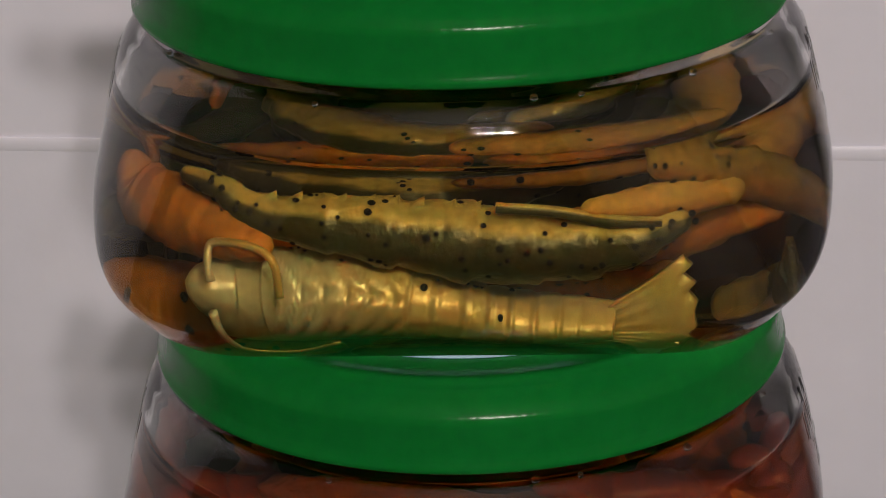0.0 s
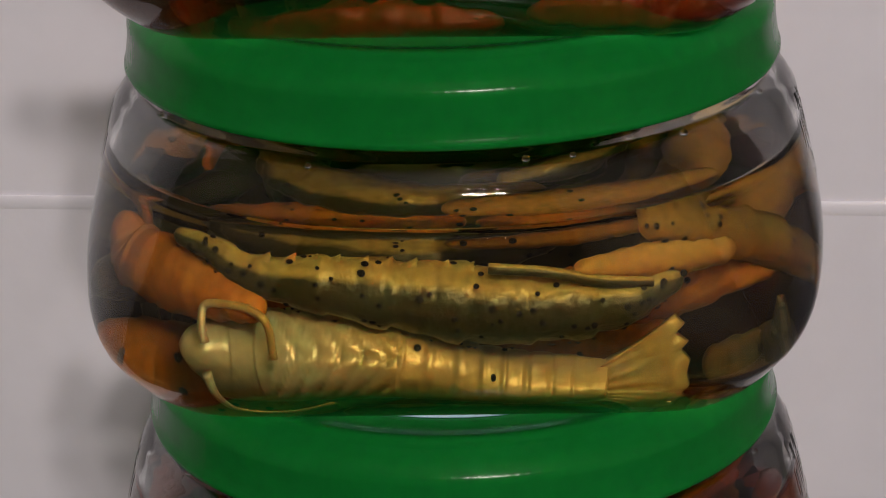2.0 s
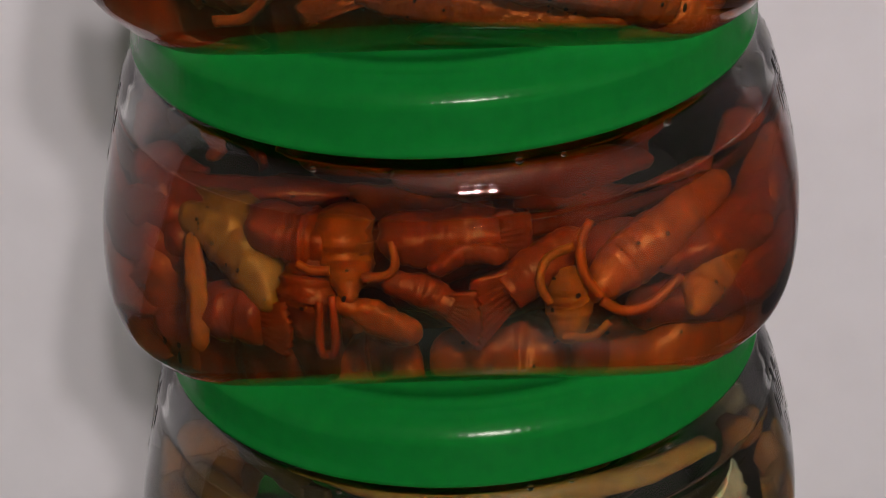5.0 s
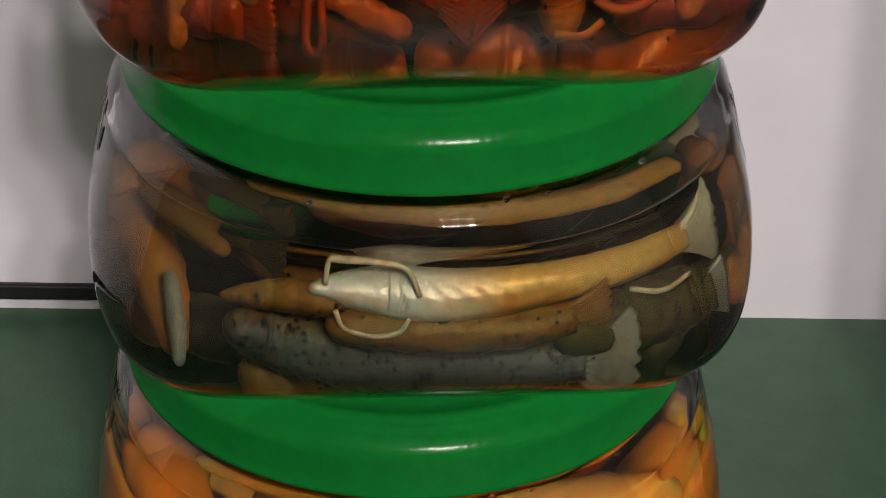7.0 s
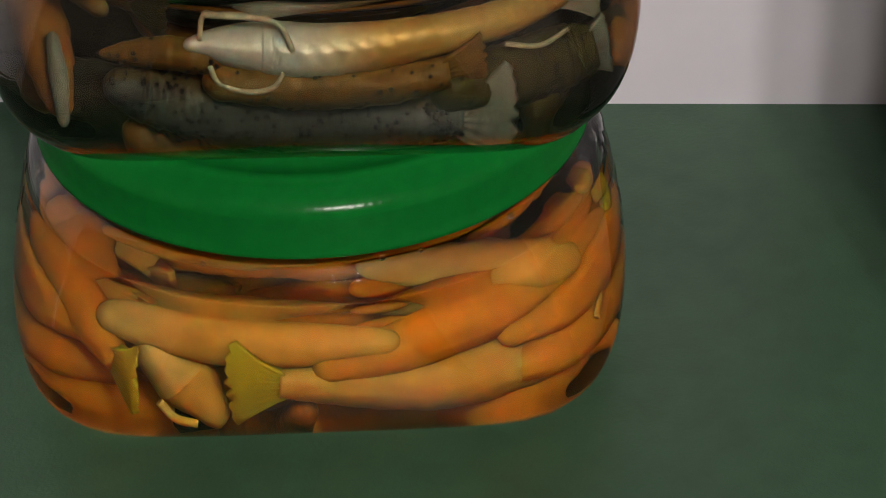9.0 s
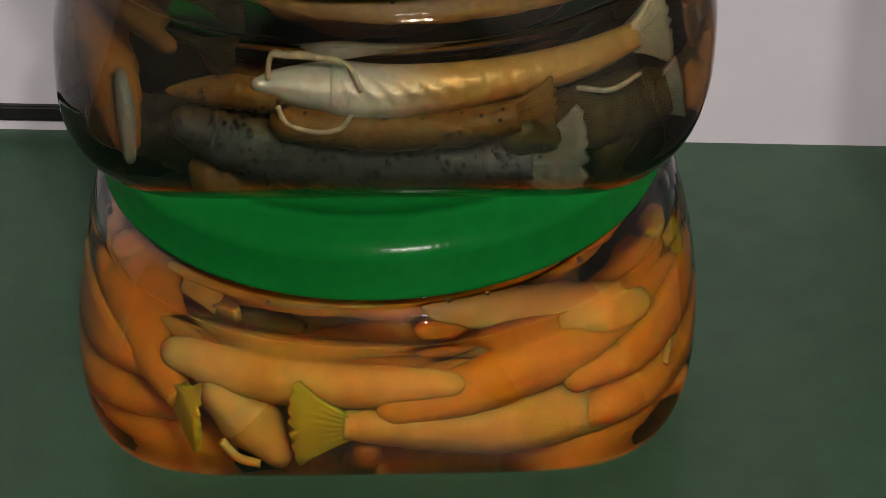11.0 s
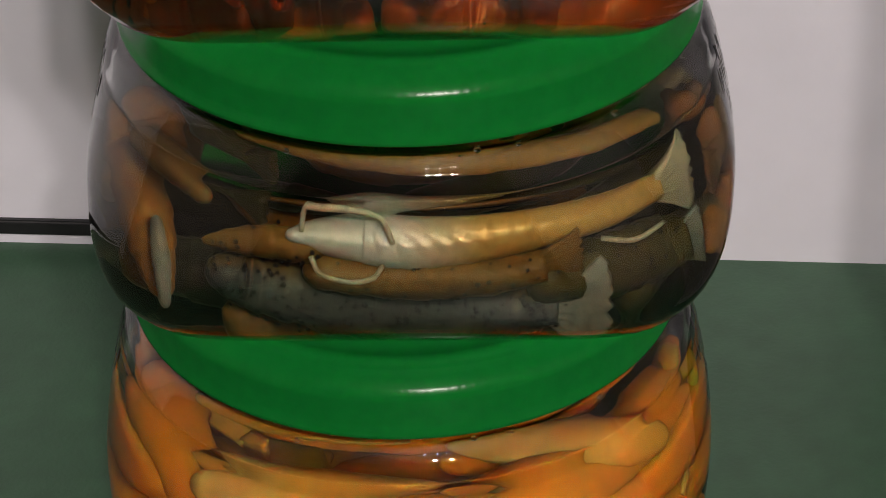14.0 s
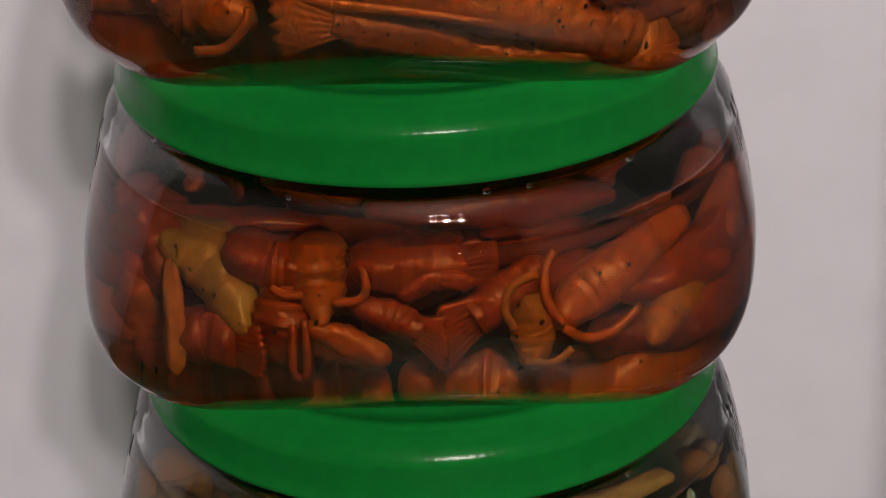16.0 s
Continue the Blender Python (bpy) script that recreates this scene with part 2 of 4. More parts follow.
# unseen wall behind the camera, darkened to cut the veil on the jars
tagged(block("wall_front", (-1.6, -2.3, -0.8), (1.6, -2.2, 1.65), DIM), "unseen room wall kept dark to weaken reflections in the jars", "wall", kind="structure")
tagged(block("wall_left", (-1.7, -2.3, -0.8), (-1.6, WALL_Y + 0.12, 1.65), ROOM), "plain room wall", "wall", kind="structure")
tagged(block("wall_right", (1.6, -2.3, -0.8), (1.7, WALL_Y + 0.12, 1.65), ROOM), "plain room wall", "wall", kind="structure")
tagged(block("floor", (-1.7, -2.3, -0.9), (1.7, WALL_Y + 0.12, -0.8), ROOM), "plain floor", "floor", kind="structure")
tagged(block("ceiling", (-1.7, -2.3, 1.65), (1.7, WALL_Y + 0.12, 1.75), ROOM), "plain ceiling", "ceiling", kind="structure")

# ---- the jars ----
PITCH = 0.0550
#        x        y       yaw   liquid level
STACK = [(-0.0014, -0.0007, 4, 0.0312), (0.0004, 0.0002, 3, 0.0308), (-0.0001, 0.0003, 4, 0.0305), (0.0013, -0.0010, 3, 0.0305), (0.0011, 0.0009, 4, 0.0292), (0.0016, 0.0010, 2, 0.030)]
OUTER = [(0.0300, -0.0030, 9.0), (0.0350, -0.0029, 11.0), (0.0382, -0.0024, 11.0), (0.0428, 0.0004, 8.0), (0.0474, 0.0039, 5.6), (0.0510, 0.0070, 4.4), (0.0532, 0.0102, 3.6), (0.0541, 0.0138, 3.05), (0.0542, 0.0175, 2.7), (0.0534, 0.0220, 2.45), (0.0523, 0.0268, 2.25), (0.0512, 0.0315, 2.1), (0.0506, 0.0338, 2.03), (0.0499, 0.0353, 2), (0.0489, 0.0366, 2), (0.0477, 0.0376, 2), (0.0464, 0.0386, 2), (0.0455, 0.0410, 2), (0.0455, 0.0495, 2)]
PUNT = [(0.0005, 0.0012, 2), (0.011, 0.0008, 2), (0.018, -0.0008, 2.2), (0.024, -0.0023, 2.8)]
WALLT = 0.0011
shell_out = smooth_rows(PUNT + OUTER, 3)
shell_in = [(max(r - WALLT, 0.0003), z + (WALLT if z < 0.003 else WALLT * max(0.0, 1 - z / 0.03)), n) for r, z, n in shell_out]


def jar_body():
    return turned(shell_out + shell_in[::-1], 128, True)


def lid_mesh():
    prof = [(0.0480, 0.0), (0.0483, 0.0003), (0.0483, 0.0010), (0.0480, 0.0014), (0.0478, 0.0030), (0.0476, 0.0046), (0.0475, 0.0058), (0.0475, 0.0068), (0.0474, 0.0075), (0.0471, 0.0081), (0.0466, 0.0088), (0.0459, 0.0095), (0.0450, 0.0101), (0.0442, 0.0106), (0.0440, 0.0108), (0.0437, 0.0110), (0.0433, 0.01115), (0.0430, 0.0114), (0.0427, 0.0117), (0.0422, 0.01185), (0.0412, 0.0119), (0.0408, 0.0116), (0.0380, 0.0116), (0.01, 0.0116), (0.0005, 0.0116)]
    inner = [(0.0005, 0.0102), (0.042, 0.0102), (0.0455, 0.0084), (0.0464, 0.0076), (0.0468, 0.0)]
    return turned([(r, z, 2) for r, z in prof] + [(r, z, 2) for r, z in inner], 128, True)


def print_marks(parent, turn):
    """Small dark unreadable print, as plain bars, standing a hair proud of the side."""
    rng = random.Random(5)
    for z, size, wide in ((0.0330, 0.0024, 0.16), (0.0288, 0.0042, 0.2), (0.0240, 0.0020, 0.12), (0.0212, 0.0018, 0.12)):
        a = -wide
        while a < wide:
            w = rng.uniform(0.008, 0.03)
            tilt = rng.uniform(-0.3, 0.3) * size
            bm = bmesh.new()
            quad = []
            for da, dz in ((0, -size / 2), (w, -size / 2), (w, size / 2), (0, size / 2)):
                zz = z + dz
                k = np.interp(zz, [q[1] for q in OUTER], [q[0] for q in OUTER]) + 0.00015
                e = np.interp(zz, [q[1] for q in OUTER], [q[2] for q in OUTER])
                quad.append(bm.verts.new((*squircle(k, e, turn + a + da + (tilt * 6 if dz > 0 else 0)), zz)))
            bm.faces.new(quad)
            part("print_bar", bm, INK, parent)
            a += w + rng.uniform(0.02, 0.05)


JAR = tagged(new("bait_jar"), "clear squarish plastic bait jar with green screw lid", "jar", "stacked bait jars")
glass = part("jar_body", jar_body(), PET, JAR, "clear plastic body")
glass.visible_shadow = False
lid = part("lid", lid_mesh(), GREEN, JAR, "bright green screw lid")
lid.location.z = 0.040
rng = random.Random(12)
for angle in (-2.6, -1.95, -1.32, -1.18, -0.8, -0.35):
    bm = bmesh.new()
    bmesh.ops.create_uvsphere(bm, u_segments=10, v_segments=6, radius=1)
    size = rng.uniform(0.0004, 0.0008)
    z = rng.uniform(0.0362, 0.0382)
    r = np.interp(z, [q[1] for q in OUTER], [q[0] for q in OUTER]) - WALLT * 1.6
    for v in bm.verts:
        v.co = Vector((r * math.cos(angle) + v.co.x * size, r * math.sin(angle) + v.co.y * size, z + v.co.z * size * rng.uniform(0.9, 1.3)))
    part("droplet", bm, PET, JAR, "clear water drop inside the neck")
print_marks(JAR, math.pi)
print_marks(JAR, 0.0)
jars = [JAR]
for k, (x, y, yaw, level) in enumerate(STACK):
    m = pose(x, y, k * PITCH, 0, 0, yaw)
    if k == 0:
        JAR.matrix_basis = m
    else:
        jars.append(copy_thing(JAR, m))

bm = turned([(0.0352, 0.0, 2), (0.0352, 0.0002, 2)], 96)
sticker = part("lid_sticker", bm, PALE, next(c for c in jars[3].children if c.name.startswith("lid")), "pale blue round sticker on the lid")
sticker.location.z = 0.01165
LIQUIDS = [((0.80, 0.43, 0.07), "orange"), ((0.39, 0.32, 0.145), "brown"), ((0.41, 0.13, 0.012), "red"), ((0.43, 0.155, 0.018), "rust"), ((0.68, 0.41, 0.07), "amber"), ((0.27, 0.07, 0.016), "red")]


def liquid(k):
    x, y, yaw, level = STACK[k]
    tint, word = LIQUIDS[k]
    grown = 0.0003
    prof = [(r + grown, z - grown * 0.6, n) for r, z, n in shell_in if z < level]
    r, n = np.interp(level, [q[1] for q in shell_in], [q[0] for q in shell_in]), np.interp(level, [q[1] for q in shell_in], [q[2] for q in shell_in])
    prof += [(r + grown, level + 0.0012, n), (r - 0.0003, level + 0.0007, n), (r - 0.0008, level + 0.0003, n), (r - 0.0018, level + 0.0001, n), (r - 0.0032, level, n), (0.001, level, 2)]
    ob = part("liquid", turned(prof, 128), clear(word + "_liquid", tint, 1.34))
    ob.visible_shadow = False
    ob.matrix_basis = pose(x, y, k * PITCH, 0, 0, yaw)
    return tagged(ob, f"clear {word} preserving liquid filling the jar", "liquid")


for k in range(6):
    liquid(k)

# ---- soft lures ----


def seat(k, x, z, r):
    """The place of a lure's middle, of radius r, that lies against the inside of jar k's front at x and z."""
    turn = radians(-STACK[k][2])
    c, s = math.cos(turn), math.sin(turn)
    heights, radii, powers = [q[1] for q in OUTER], [q[0] for q in OUTER], [q[2] for q in OUTER]
    room = min(np.interp(z + d * r, heights, radii) for d in (-0.8, 0.0, 0.6)) - WALLT - 0.0007 - r
    n = np.interp(z, heights, powers)
    for _ in range(40):
        for i in range(120):
            y = -0.056 + i * 0.0005
            u, v = abs(c * x - s * y), abs(s * x + c * y)
            if u**n + v**n < room**n:
                return x, y
        x *= 0.96
    return x, 0.0


ROOMY = 1.15  # leaves space for the relief on a body


def lie(pts, k):
    """Rows of (x, z, radius) laid against the front wall of jar k."""
    out = []
    for x, z, r in pts:
        low = r - 0.0010
        zz = max(z, low)
        for _ in range(3):
            xx, y = seat(k, x, zz, r * ROOMY)
            zz = min(max(z - 0.36 * (y + 0.050), low), STACK[k][3] - 0.0008 - r)
        out.append((xx, y, zz, r))
    return out


GAUGE = [(q[1], q[0] - WALLT - 0.0006, q[2]) for q in OUTER]


def hold_in(bm, k, inset=0.0):
    """Presses whatever reaches past the inside of jar k back against its wall."""
    turn = radians(-STACK[k][2])
    c, s = math.cos(turn), math.sin(turn)
    zs, rs, ns = (np.array(col) for col in zip(*GAUGE))
    co = np.array([v.co for v in bm.verts])
    co[:, 2] = np.clip(co[:, 2], -0.0008, STACK[k][3] - 0.0006)
    room, n = np.interp(co[:, 2], zs, rs) - inset, np.interp(co[:, 2], zs, ns)
    u, v = np.abs(c * co[:, 0] - s * co[:, 1]), np.abs(s * co[:, 0] + c * co[:, 1])
    far = (u**n + v**n) ** (1 / n)
    shrink = np.minimum(1, room / np.maximum(far, 1e-6))
    co[:, :2] *= shrink[:, None]
    for vert, p in zip(bm.verts, co):
        vert.co = p
    return bm


def fan(bm, root, way, length, width, up, stem, rays=7, thick=0.0012):
    """A tail fan with rounded lobes and ribs."""
    lu, la = bm.verts.layers.float.get("up") or bm.verts.layers.float.new("up"), bm.verts.layers.float.get("along") or bm.verts.layers.float.new("along")
    way = way.normalized()
    out = way.cross(up).normalized()
    steps = rays * 4
    grid = []
    for side in (-1, 1):
        rows = []
        for j in range(6):
            v = j / 5
            row = []
            for i in range(steps + 1):
                u = i / steps * 2 - 1
                lobe = 1 - (0.09 + 0.05 * math.sin(5 * u + 900 * length)) * math.cos(math.pi * rays * (u + 1) / 2) ** 2 * v
                spread = stem + (width * 1.06 - stem) * v**1.15
                p = root + way * (length * v * lobe * (1 - 0.1 * u * u)) + up * (u * spread) + out * (side * thick * (1 - 0.55 * v) * (1 + 0.09 * math.cos(math.pi * rays * (u + 1))))
                vert = bm.verts.new(p)
                vert[lu], vert[la] = u, 1.0
                row.append(vert)
            rows.append(row)
        grid.append(rows)
    for s, rows in enumerate(grid):
        for a, b in zip(rows, rows[1:]):
            for i in range(steps):
                q = (a[i], a[i + 1], b[i + 1], b[i])
                bm.faces.new(q if s else q[::-1])
    edge = [list(g[0]) + [r[-1] for r in g[1:]] + g[-1][-2::-1] + [r[0] for r in g[-2:0:-1]] for g in grid]
    for i in range(len(edge[0])):
        j = (i + 1) % len(edge[0])
        bm.faces.new((edge[0][i], edge[0][j], edge[1][j], edge[1][i]))


def specks(rows, count, rng, size=0.0005, sides=7):
    bm = bmesh.new()
    run = np.cumsum([0] + [(Vector(b[:3]) - Vector(a[:3])).length for a, b in zip(rows, rows[1:])])
    for _ in range(count):
        k = min(max(int(np.searchsorted(run, rng.random() * run[-1])), 2), len(rows) - 3)
        p, r = Vector(rows[k][:3]), rows[k][3]
        way = (Vector(rows[k + 1][:3]) - Vector(rows[k - 1][:3])).normalized()
        side = way.cross(Vector((0, 0, 1))).normalized()
        top = side.cross(way)
        if side.y > 0:
            side = -side
        a = rng.uniform(-1.6, 1.6)
        nrm = side * math.cos(a) + top * math.sin(a)
        p = p + way * (rng.uniform(-0.5, 0.5) * run[-1] / len(rows) * 3)
        c = p + nrm * (r * 1.05 + 0.0001)
        t1 = nrm.cross(way).normalized()
        s = size * rng.uniform(0.6, 1.2)
        hub = bm.verts.new(c + nrm * 0.00025)
        ring = [bm.verts.new(c + (way * math.cos(q) + t1 * math.sin(q)) * s) for q in (2 * math.pi * i / sides for i in range(sides))]
        for i in range(sides):
            bm.faces.new((hub, ring[i], ring[(i + 1) % sides]))
    bmesh.ops.recalc_face_normals(bm, faces=bm.faces[:])
    return bm


def lure(k, pts, material, label, tail=0.0, tail_len=0.009, ridges=9, depth=0.16, flecks=0, feelers=(), seed=0, name="shrimp_lure", placed=None, flat=1.0, fan_mat=None, spines=0, back=None):
    """A soft shrimp lure in jar k. pts: (x, z, radius) along it, from head to tail, against the front; placed: (x, y, z, radius) inside."""
    x, y, yaw, level = STACK[k]
    rng = random.Random(seed * 31 + k)
    inset = 0.0002 * (seed % 6)
    depth = max(depth, 0.11) if k not in (0, 2) else min(depth, 0.07)
    rows = [np.array(q) for q in smooth_rows(placed or lie(pts, k), 13 if back is None else 34)]
    if k in (2, 5):
        if not tail and seed in (34, 46, 50):
            tail, tail_len = 0.0042, 0.0055
        for i, row in enumerate(rows):
            u, swell = i / len(rows), 0.1 if pts is None or seed > 39 else 0.03
            row[3] *= 1 + swell * math.sin(11 * u + seed) + 0.03 * math.sin(31 * u + 2 * seed)
    first = np.array(rows[0])
    way = first[:3] - np.array(rows[1])[:3]
    way = way / np.linalg.norm(way) * first[3]
    cap = [(*(first[:3] + way * q), first[3] * w) for q, w in ((0.95, 0.12), (0.85, 0.42), (0.6, 0.7), (0.3, 0.91))]
    last = np.array(rows[-1])
    way = last[:3] - np.array(rows[-3])[:3]
    way = way / np.linalg.norm(way) * last[3]
    ends = [(*(last[:3] + way * q), last[3] * w) for q, w in ((0.3, 0.91), (0.6, 0.7), (0.85, 0.42), (0.95, 0.12))]
    rows = cap + rows + ([] if tail else ends)
    thing = tagged(new(name), label, "fishing lure", "soft lures in jars")
    thing.location = (x, y, k * PITCH)
    bm = bmesh.new()
    tube(bm, [tuple(q) for q in rows], 16 if back is None else 44, flat, ridges, depth, back=back, square=0.0 if k == 2 and seed < 40 else 0.3 if k in (2, 5) else 0.2 if k == 3 else 0.0, lumps=0.0 if back is not None else 0.14 if k in (2, 5) else 0.1 if k in (3, 4) else 0.03, proud=0.5 if k == 1 else 1.0)
    part("body", hold_in(bm, k, inset), material, thing)
    if tail:
        bm = bmesh.new()
        end, prev = Vector(rows[-1][:3]), Vector(rows[-7 if back is None else -18][:3])
        fan(bm, end - (end - prev).normalized() * 0.001, end - prev, tail_len, tail, Vector((0, 0, 1)) if abs((end - prev).normalized().z) < 0.8 else Vector((1, 0, 0)), rows[-1][3] * 0.95)
        part("tail_fan", hold_in(bm, k, inset + 0.0001), fan_mat or material, thing)
    if spines:
        bm = bmesh.new()
        lu, la = bm.verts.layers.float.new("up"), bm.verts.layers.float.new("along")
        for i in range(spines):
            q = rows[int(len(rows) * (0.3 + 0.5 * i / spines))]
            base = Vector(q[:3]) + Vector((0, -0.0006, q[3] * 0.93))
            ring = [bm.verts.new(base + Vector(o)) for o in ((-0.0012, -0.0008, -0.0002), (0.0009, -0.0008, -0.0002), (0.0009, 0.0008, -0.0002), (-0.0012, 0.0008, -0.0002))]
            tip = [bm.verts.new(base + Vector((0.0009, o, 0.0010))) for o in (-0.0004, 0.0004)]
            for v in ring + tip:
                v[lu], v[la] = 1.0, 0.8
            for f in ((ring[0], ring[1], tip[0]), (ring[1], ring[2], tip[1], tip[0]), (ring[2], ring[3], tip[1]), (ring[3], ring[0], tip[0], tip[1])):
                bm.faces.new(f)
        part("back_ridge", bm, material, thing)
    if flecks:
        fine = k in (2, 3, 5)
        tagged(part("flecks", hold_in(specks(rows, int(flecks * (1.3 if fine else 1.1)), rng, 0.0004 if k in (1, 2) else 0.00028 if fine else 0.0005), k, inset - 0.00025), SPECK, thing, "black glitter flecks"), kind="stuff")
    if k == 3 and flecks > 8:
        tagged(part("glitter", hold_in(specks(rows, flecks // 3, rng, 0.0003), k, inset - 0.00025), COPPER, thing, "copper glitter flecks"), kind="stuff")
    for f in feelers:
        bm = bmesh.new()
        tube(bm, [(*q[:3], q[3] * (0.72 if k == 1 else 1.0)) for q in smooth_rows(lie(f, k), 6)], 8)
        part("feeler", hold_in(bm, k, inset - 0.0002), fan_mat if fan_mat and k == 1 else material, thing)
    return thing


GOLD = lure_mat("pearl_gold_plastic", (0.70, 0.56, 0.24), (0.58, 0.49, 0.22), 0.0, 0.6, 0.3, (0.80, 0.80, 0.66), 0.21)
OLIVE = lure_mat("olive_two_tone_plastic", (0.56, 0.46, 0.18), (0.075, 0.08, 0.045), 0.55, 0.12, 0.35)
RUST = lure_mat("rust_plastic", (0.54, 0.17, 0.04), (0.42, 0.12, 0.025), 0.0, 0.5, 0.32, relief=0.6)
RUSTL = lure_mat("light_rust_plastic", (0.60, 0.22, 0.06), (0.48, 0.15, 0.035), 0.0, 0.5, 0.3, relief=0.6)
RED = lure_mat("red_plastic", (0.33, 0.055, 0.006), (0.24, 0.035, 0.004), 0.0, 0.5, 0.4)
REDOR = lure_mat("orange_red_plastic", (0.46, 0.12, 0.010), (0.36, 0.08, 0.006), 0.0, 0.5, 0.38)
AMBER = lure_mat("amber_yellow_plastic", (0.38, 0.25, 0.045), (0.34, 0.16, 0.025), 0.0, 0.5, 0.38)
AMBER2 = lure_mat("dull_orange_plastic", (0.42, 0.17, 0.018), (0.35, 0.125, 0.013), 0.0, 0.5, 0.4)
GREY = lure_mat("smoke_grey_plastic", (0.15, 0.11, 0.045), (0.078, 0.09, 0.10), 0.72, 0.14, 0.33)
GREYL = lure_mat("pale_grey_plastic", (0.26, 0.28, 0.28), (0.19, 0.21, 0.21), 0.1, 0.4, 0.33)
GREYOL = lure_mat("dark_olive_plastic", (0.06, 0.065, 0.04), (0.035, 0.04, 0.028), 0.1, 0.4, 0.35)
OLIVE2 = lure_mat("brown_olive_plastic", (0.085, 0.07, 0.02), (0.06, 0.05, 0.017), 0.1, 0.4, 0.35)
OLIVOR = lure_mat("olive_orange_plastic", (0.30, 0.21, 0.06), (0.28, 0.14, 0.03), 0.1, 0.4, 0.35)
GOLDOR = lure_mat("golden_orange_plastic", (0.56, 0.36, 0.12), (0.45, 0.22, 0.05), 0.1, 0.4, 0.33)
ORSP = lure_mat("ochre_plastic", (0.23, 0.125, 0.028), (0.15, 0.08, 0.018), 0.1, 0.4, 0.35)
PALEFAN = lure_mat("pale_translucent_plastic", (0.56, 0.55, 0.48), (0.48, 0.47, 0.40), 0.0, 0.5, 0.3)
PEARL = lure_mat("pearl_white_plastic", (0.68, 0.44, 0.14), (0.62, 0.33, 0.07), 0.0, 0.5, 0.28, (0.70, 0.73, 0.78), 0.21)
CREAM = lure_mat("cream_orange_plastic", (0.84, 0.53, 0.18), (0.82, 0.46, 0.11), 0.0, 0.6, 0.4, head=(0.80, 0.64, 0.36), relief=0.15)
LIME = lure_mat("lime_tail_plastic", (0.60, 0.56, 0.05), (0.55, 0.5, 0.04), 0.0, 0.5, 0.4, relief=0.15)
ORANGE = lure_mat("orange_plastic", (0.60, 0.25, 0.045), (0.5, 0.19, 0.03), 0.0, 0.5, 0.4)
DULLOR = lure_mat("dull_brown_orange_plastic", (0.40, 0.175, 0.03), (0.30, 0.125, 0.02), 0.0, 0.5, 0.4)
ORANGE2 = lure_mat("bright_orange_plastic", (0.84, 0.38, 0.035), (0.78, 0.30, 0.022), 0.0, 0.5, 0.4, relief=0.15)

for pearly, sheen in ((GOLD, 0.3), (OLIVE, 0.2), (PEARL, 0.2), (RUST, 0.2), (RUSTL, 0.2), (REDOR, 0.06), (AMBER, 0.06), (RED, 0.06)):
    node = pearly.node_tree.nodes["Principled BSDF"]
    node.inputs["Metallic"].default_value = sheen
    node.inputs["Roughness"].default_value = 0.3
    node.inputs["Specular IOR Level"].default_value = 0.2

lure(4, [(-0.0297, 0.0126, 0.0030), (-0.0259, 0.0127, 0.0042), (-0.0191, 0.0128, 0.0047), (-0.0100, 0.0130, 0.0047), (0.0002, 0.0118, 0.0038), (0.0097, 0.0106, 0.0035), (0.0180, 0.0100, 0.0031), (0.0248, 0.0097, 0.0024)], GOLD, "pearly gold soft shrimp lure with long feelers", 0.0080, 0.0118, 12, 0.14, 5, feelers=[[(-0.0286, 0.0134, 0.0007), (-0.0290, 0.0160, 0.0006), (-0.0286, 0.0186, 0.0006), (-0.0259, 0.0189, 0.0006), (-0.0221, 0.0182, 0.0006), (-0.0197, 0.0162, 0.0006), (-0.0191, 0.0116, 0.0006)], [(-0.0286, 0.0094, 0.0007), (-0.0280, 0.0072, 0.0006), (-0.0267, 0.0050, 0.0006), (-0.0236, 0.0041, 0.0006), (-0.0183, 0.0043, 0.0006), (-0.0123, 0.0059, 0.0005)]], seed=1, back=0.3)
lure(4, [(-0.0324, 0.0283, 0.0013), (-0.0274, 0.0263, 0.0020), (-0.0221, 0.0232, 0.0028), (-0.0130, 0.0219, 0.0039), (-0.0032, 0.0211, 0.0046), (0.0074, 0.0199, 0.0052), (0.0180, 0.0195, 0.0046), (0.0264, 0.0199, 0.0034), (0.0332, 0.0226, 0.0016)], OLIVE, "olive soft shrimp lure with gold back", 0, 0, 10, 0.07, 95, feelers=[[(0.0097, 0.0246, 0.0008), (0.0173, 0.0241, 0.0008), (0.0241, 0.0228, 0.0009), (0.0309, 0.0226, 0.0007)]], seed=2, spines=13)
lure(4, [(-0.0415, 0.0283, 0.0030), (-0.0392, 0.0248, 0.0046), (-0.0335, 0.0223, 0.0050), (-0.0267, 0.0204, 0.0040), (-0.0221, 0.0186, 0.0024)], ORANGE, "orange soft lure seen through amber liquid", 0, 0.009, 9, 0.03, 0, seed=3)
lure(4, [(-0.0450, 0.0210, 0.0024), (-0.0420, 0.0175, 0.0046), (-0.0385, 0.0120, 0.0048), (-0.0350, 0.0075, 0.0026)], GREYOL, "dark olive speckled soft lure", 0.004, 0.004, 8, 0.1, 50, seed=4)
lure(4, [(0.0530, 0.0090, 0.0026), (0.0515, 0.0120, 0.0024), (0.0495, 0.0150, 0.0016)], GREY, "smoke grey soft lure with tail fan", 0.0038, 0.005, 6, 0.1, 8, seed=5)
lure(4, [(0.0218, 0.0243, 0.0015), (0.0309, 0.0255, 0.0026), (0.0393, 0.0269, 0.0022)], GOLDOR, "golden orange soft plastic lure", 0, 0.009, 9, 0.03, 0, seed=6)
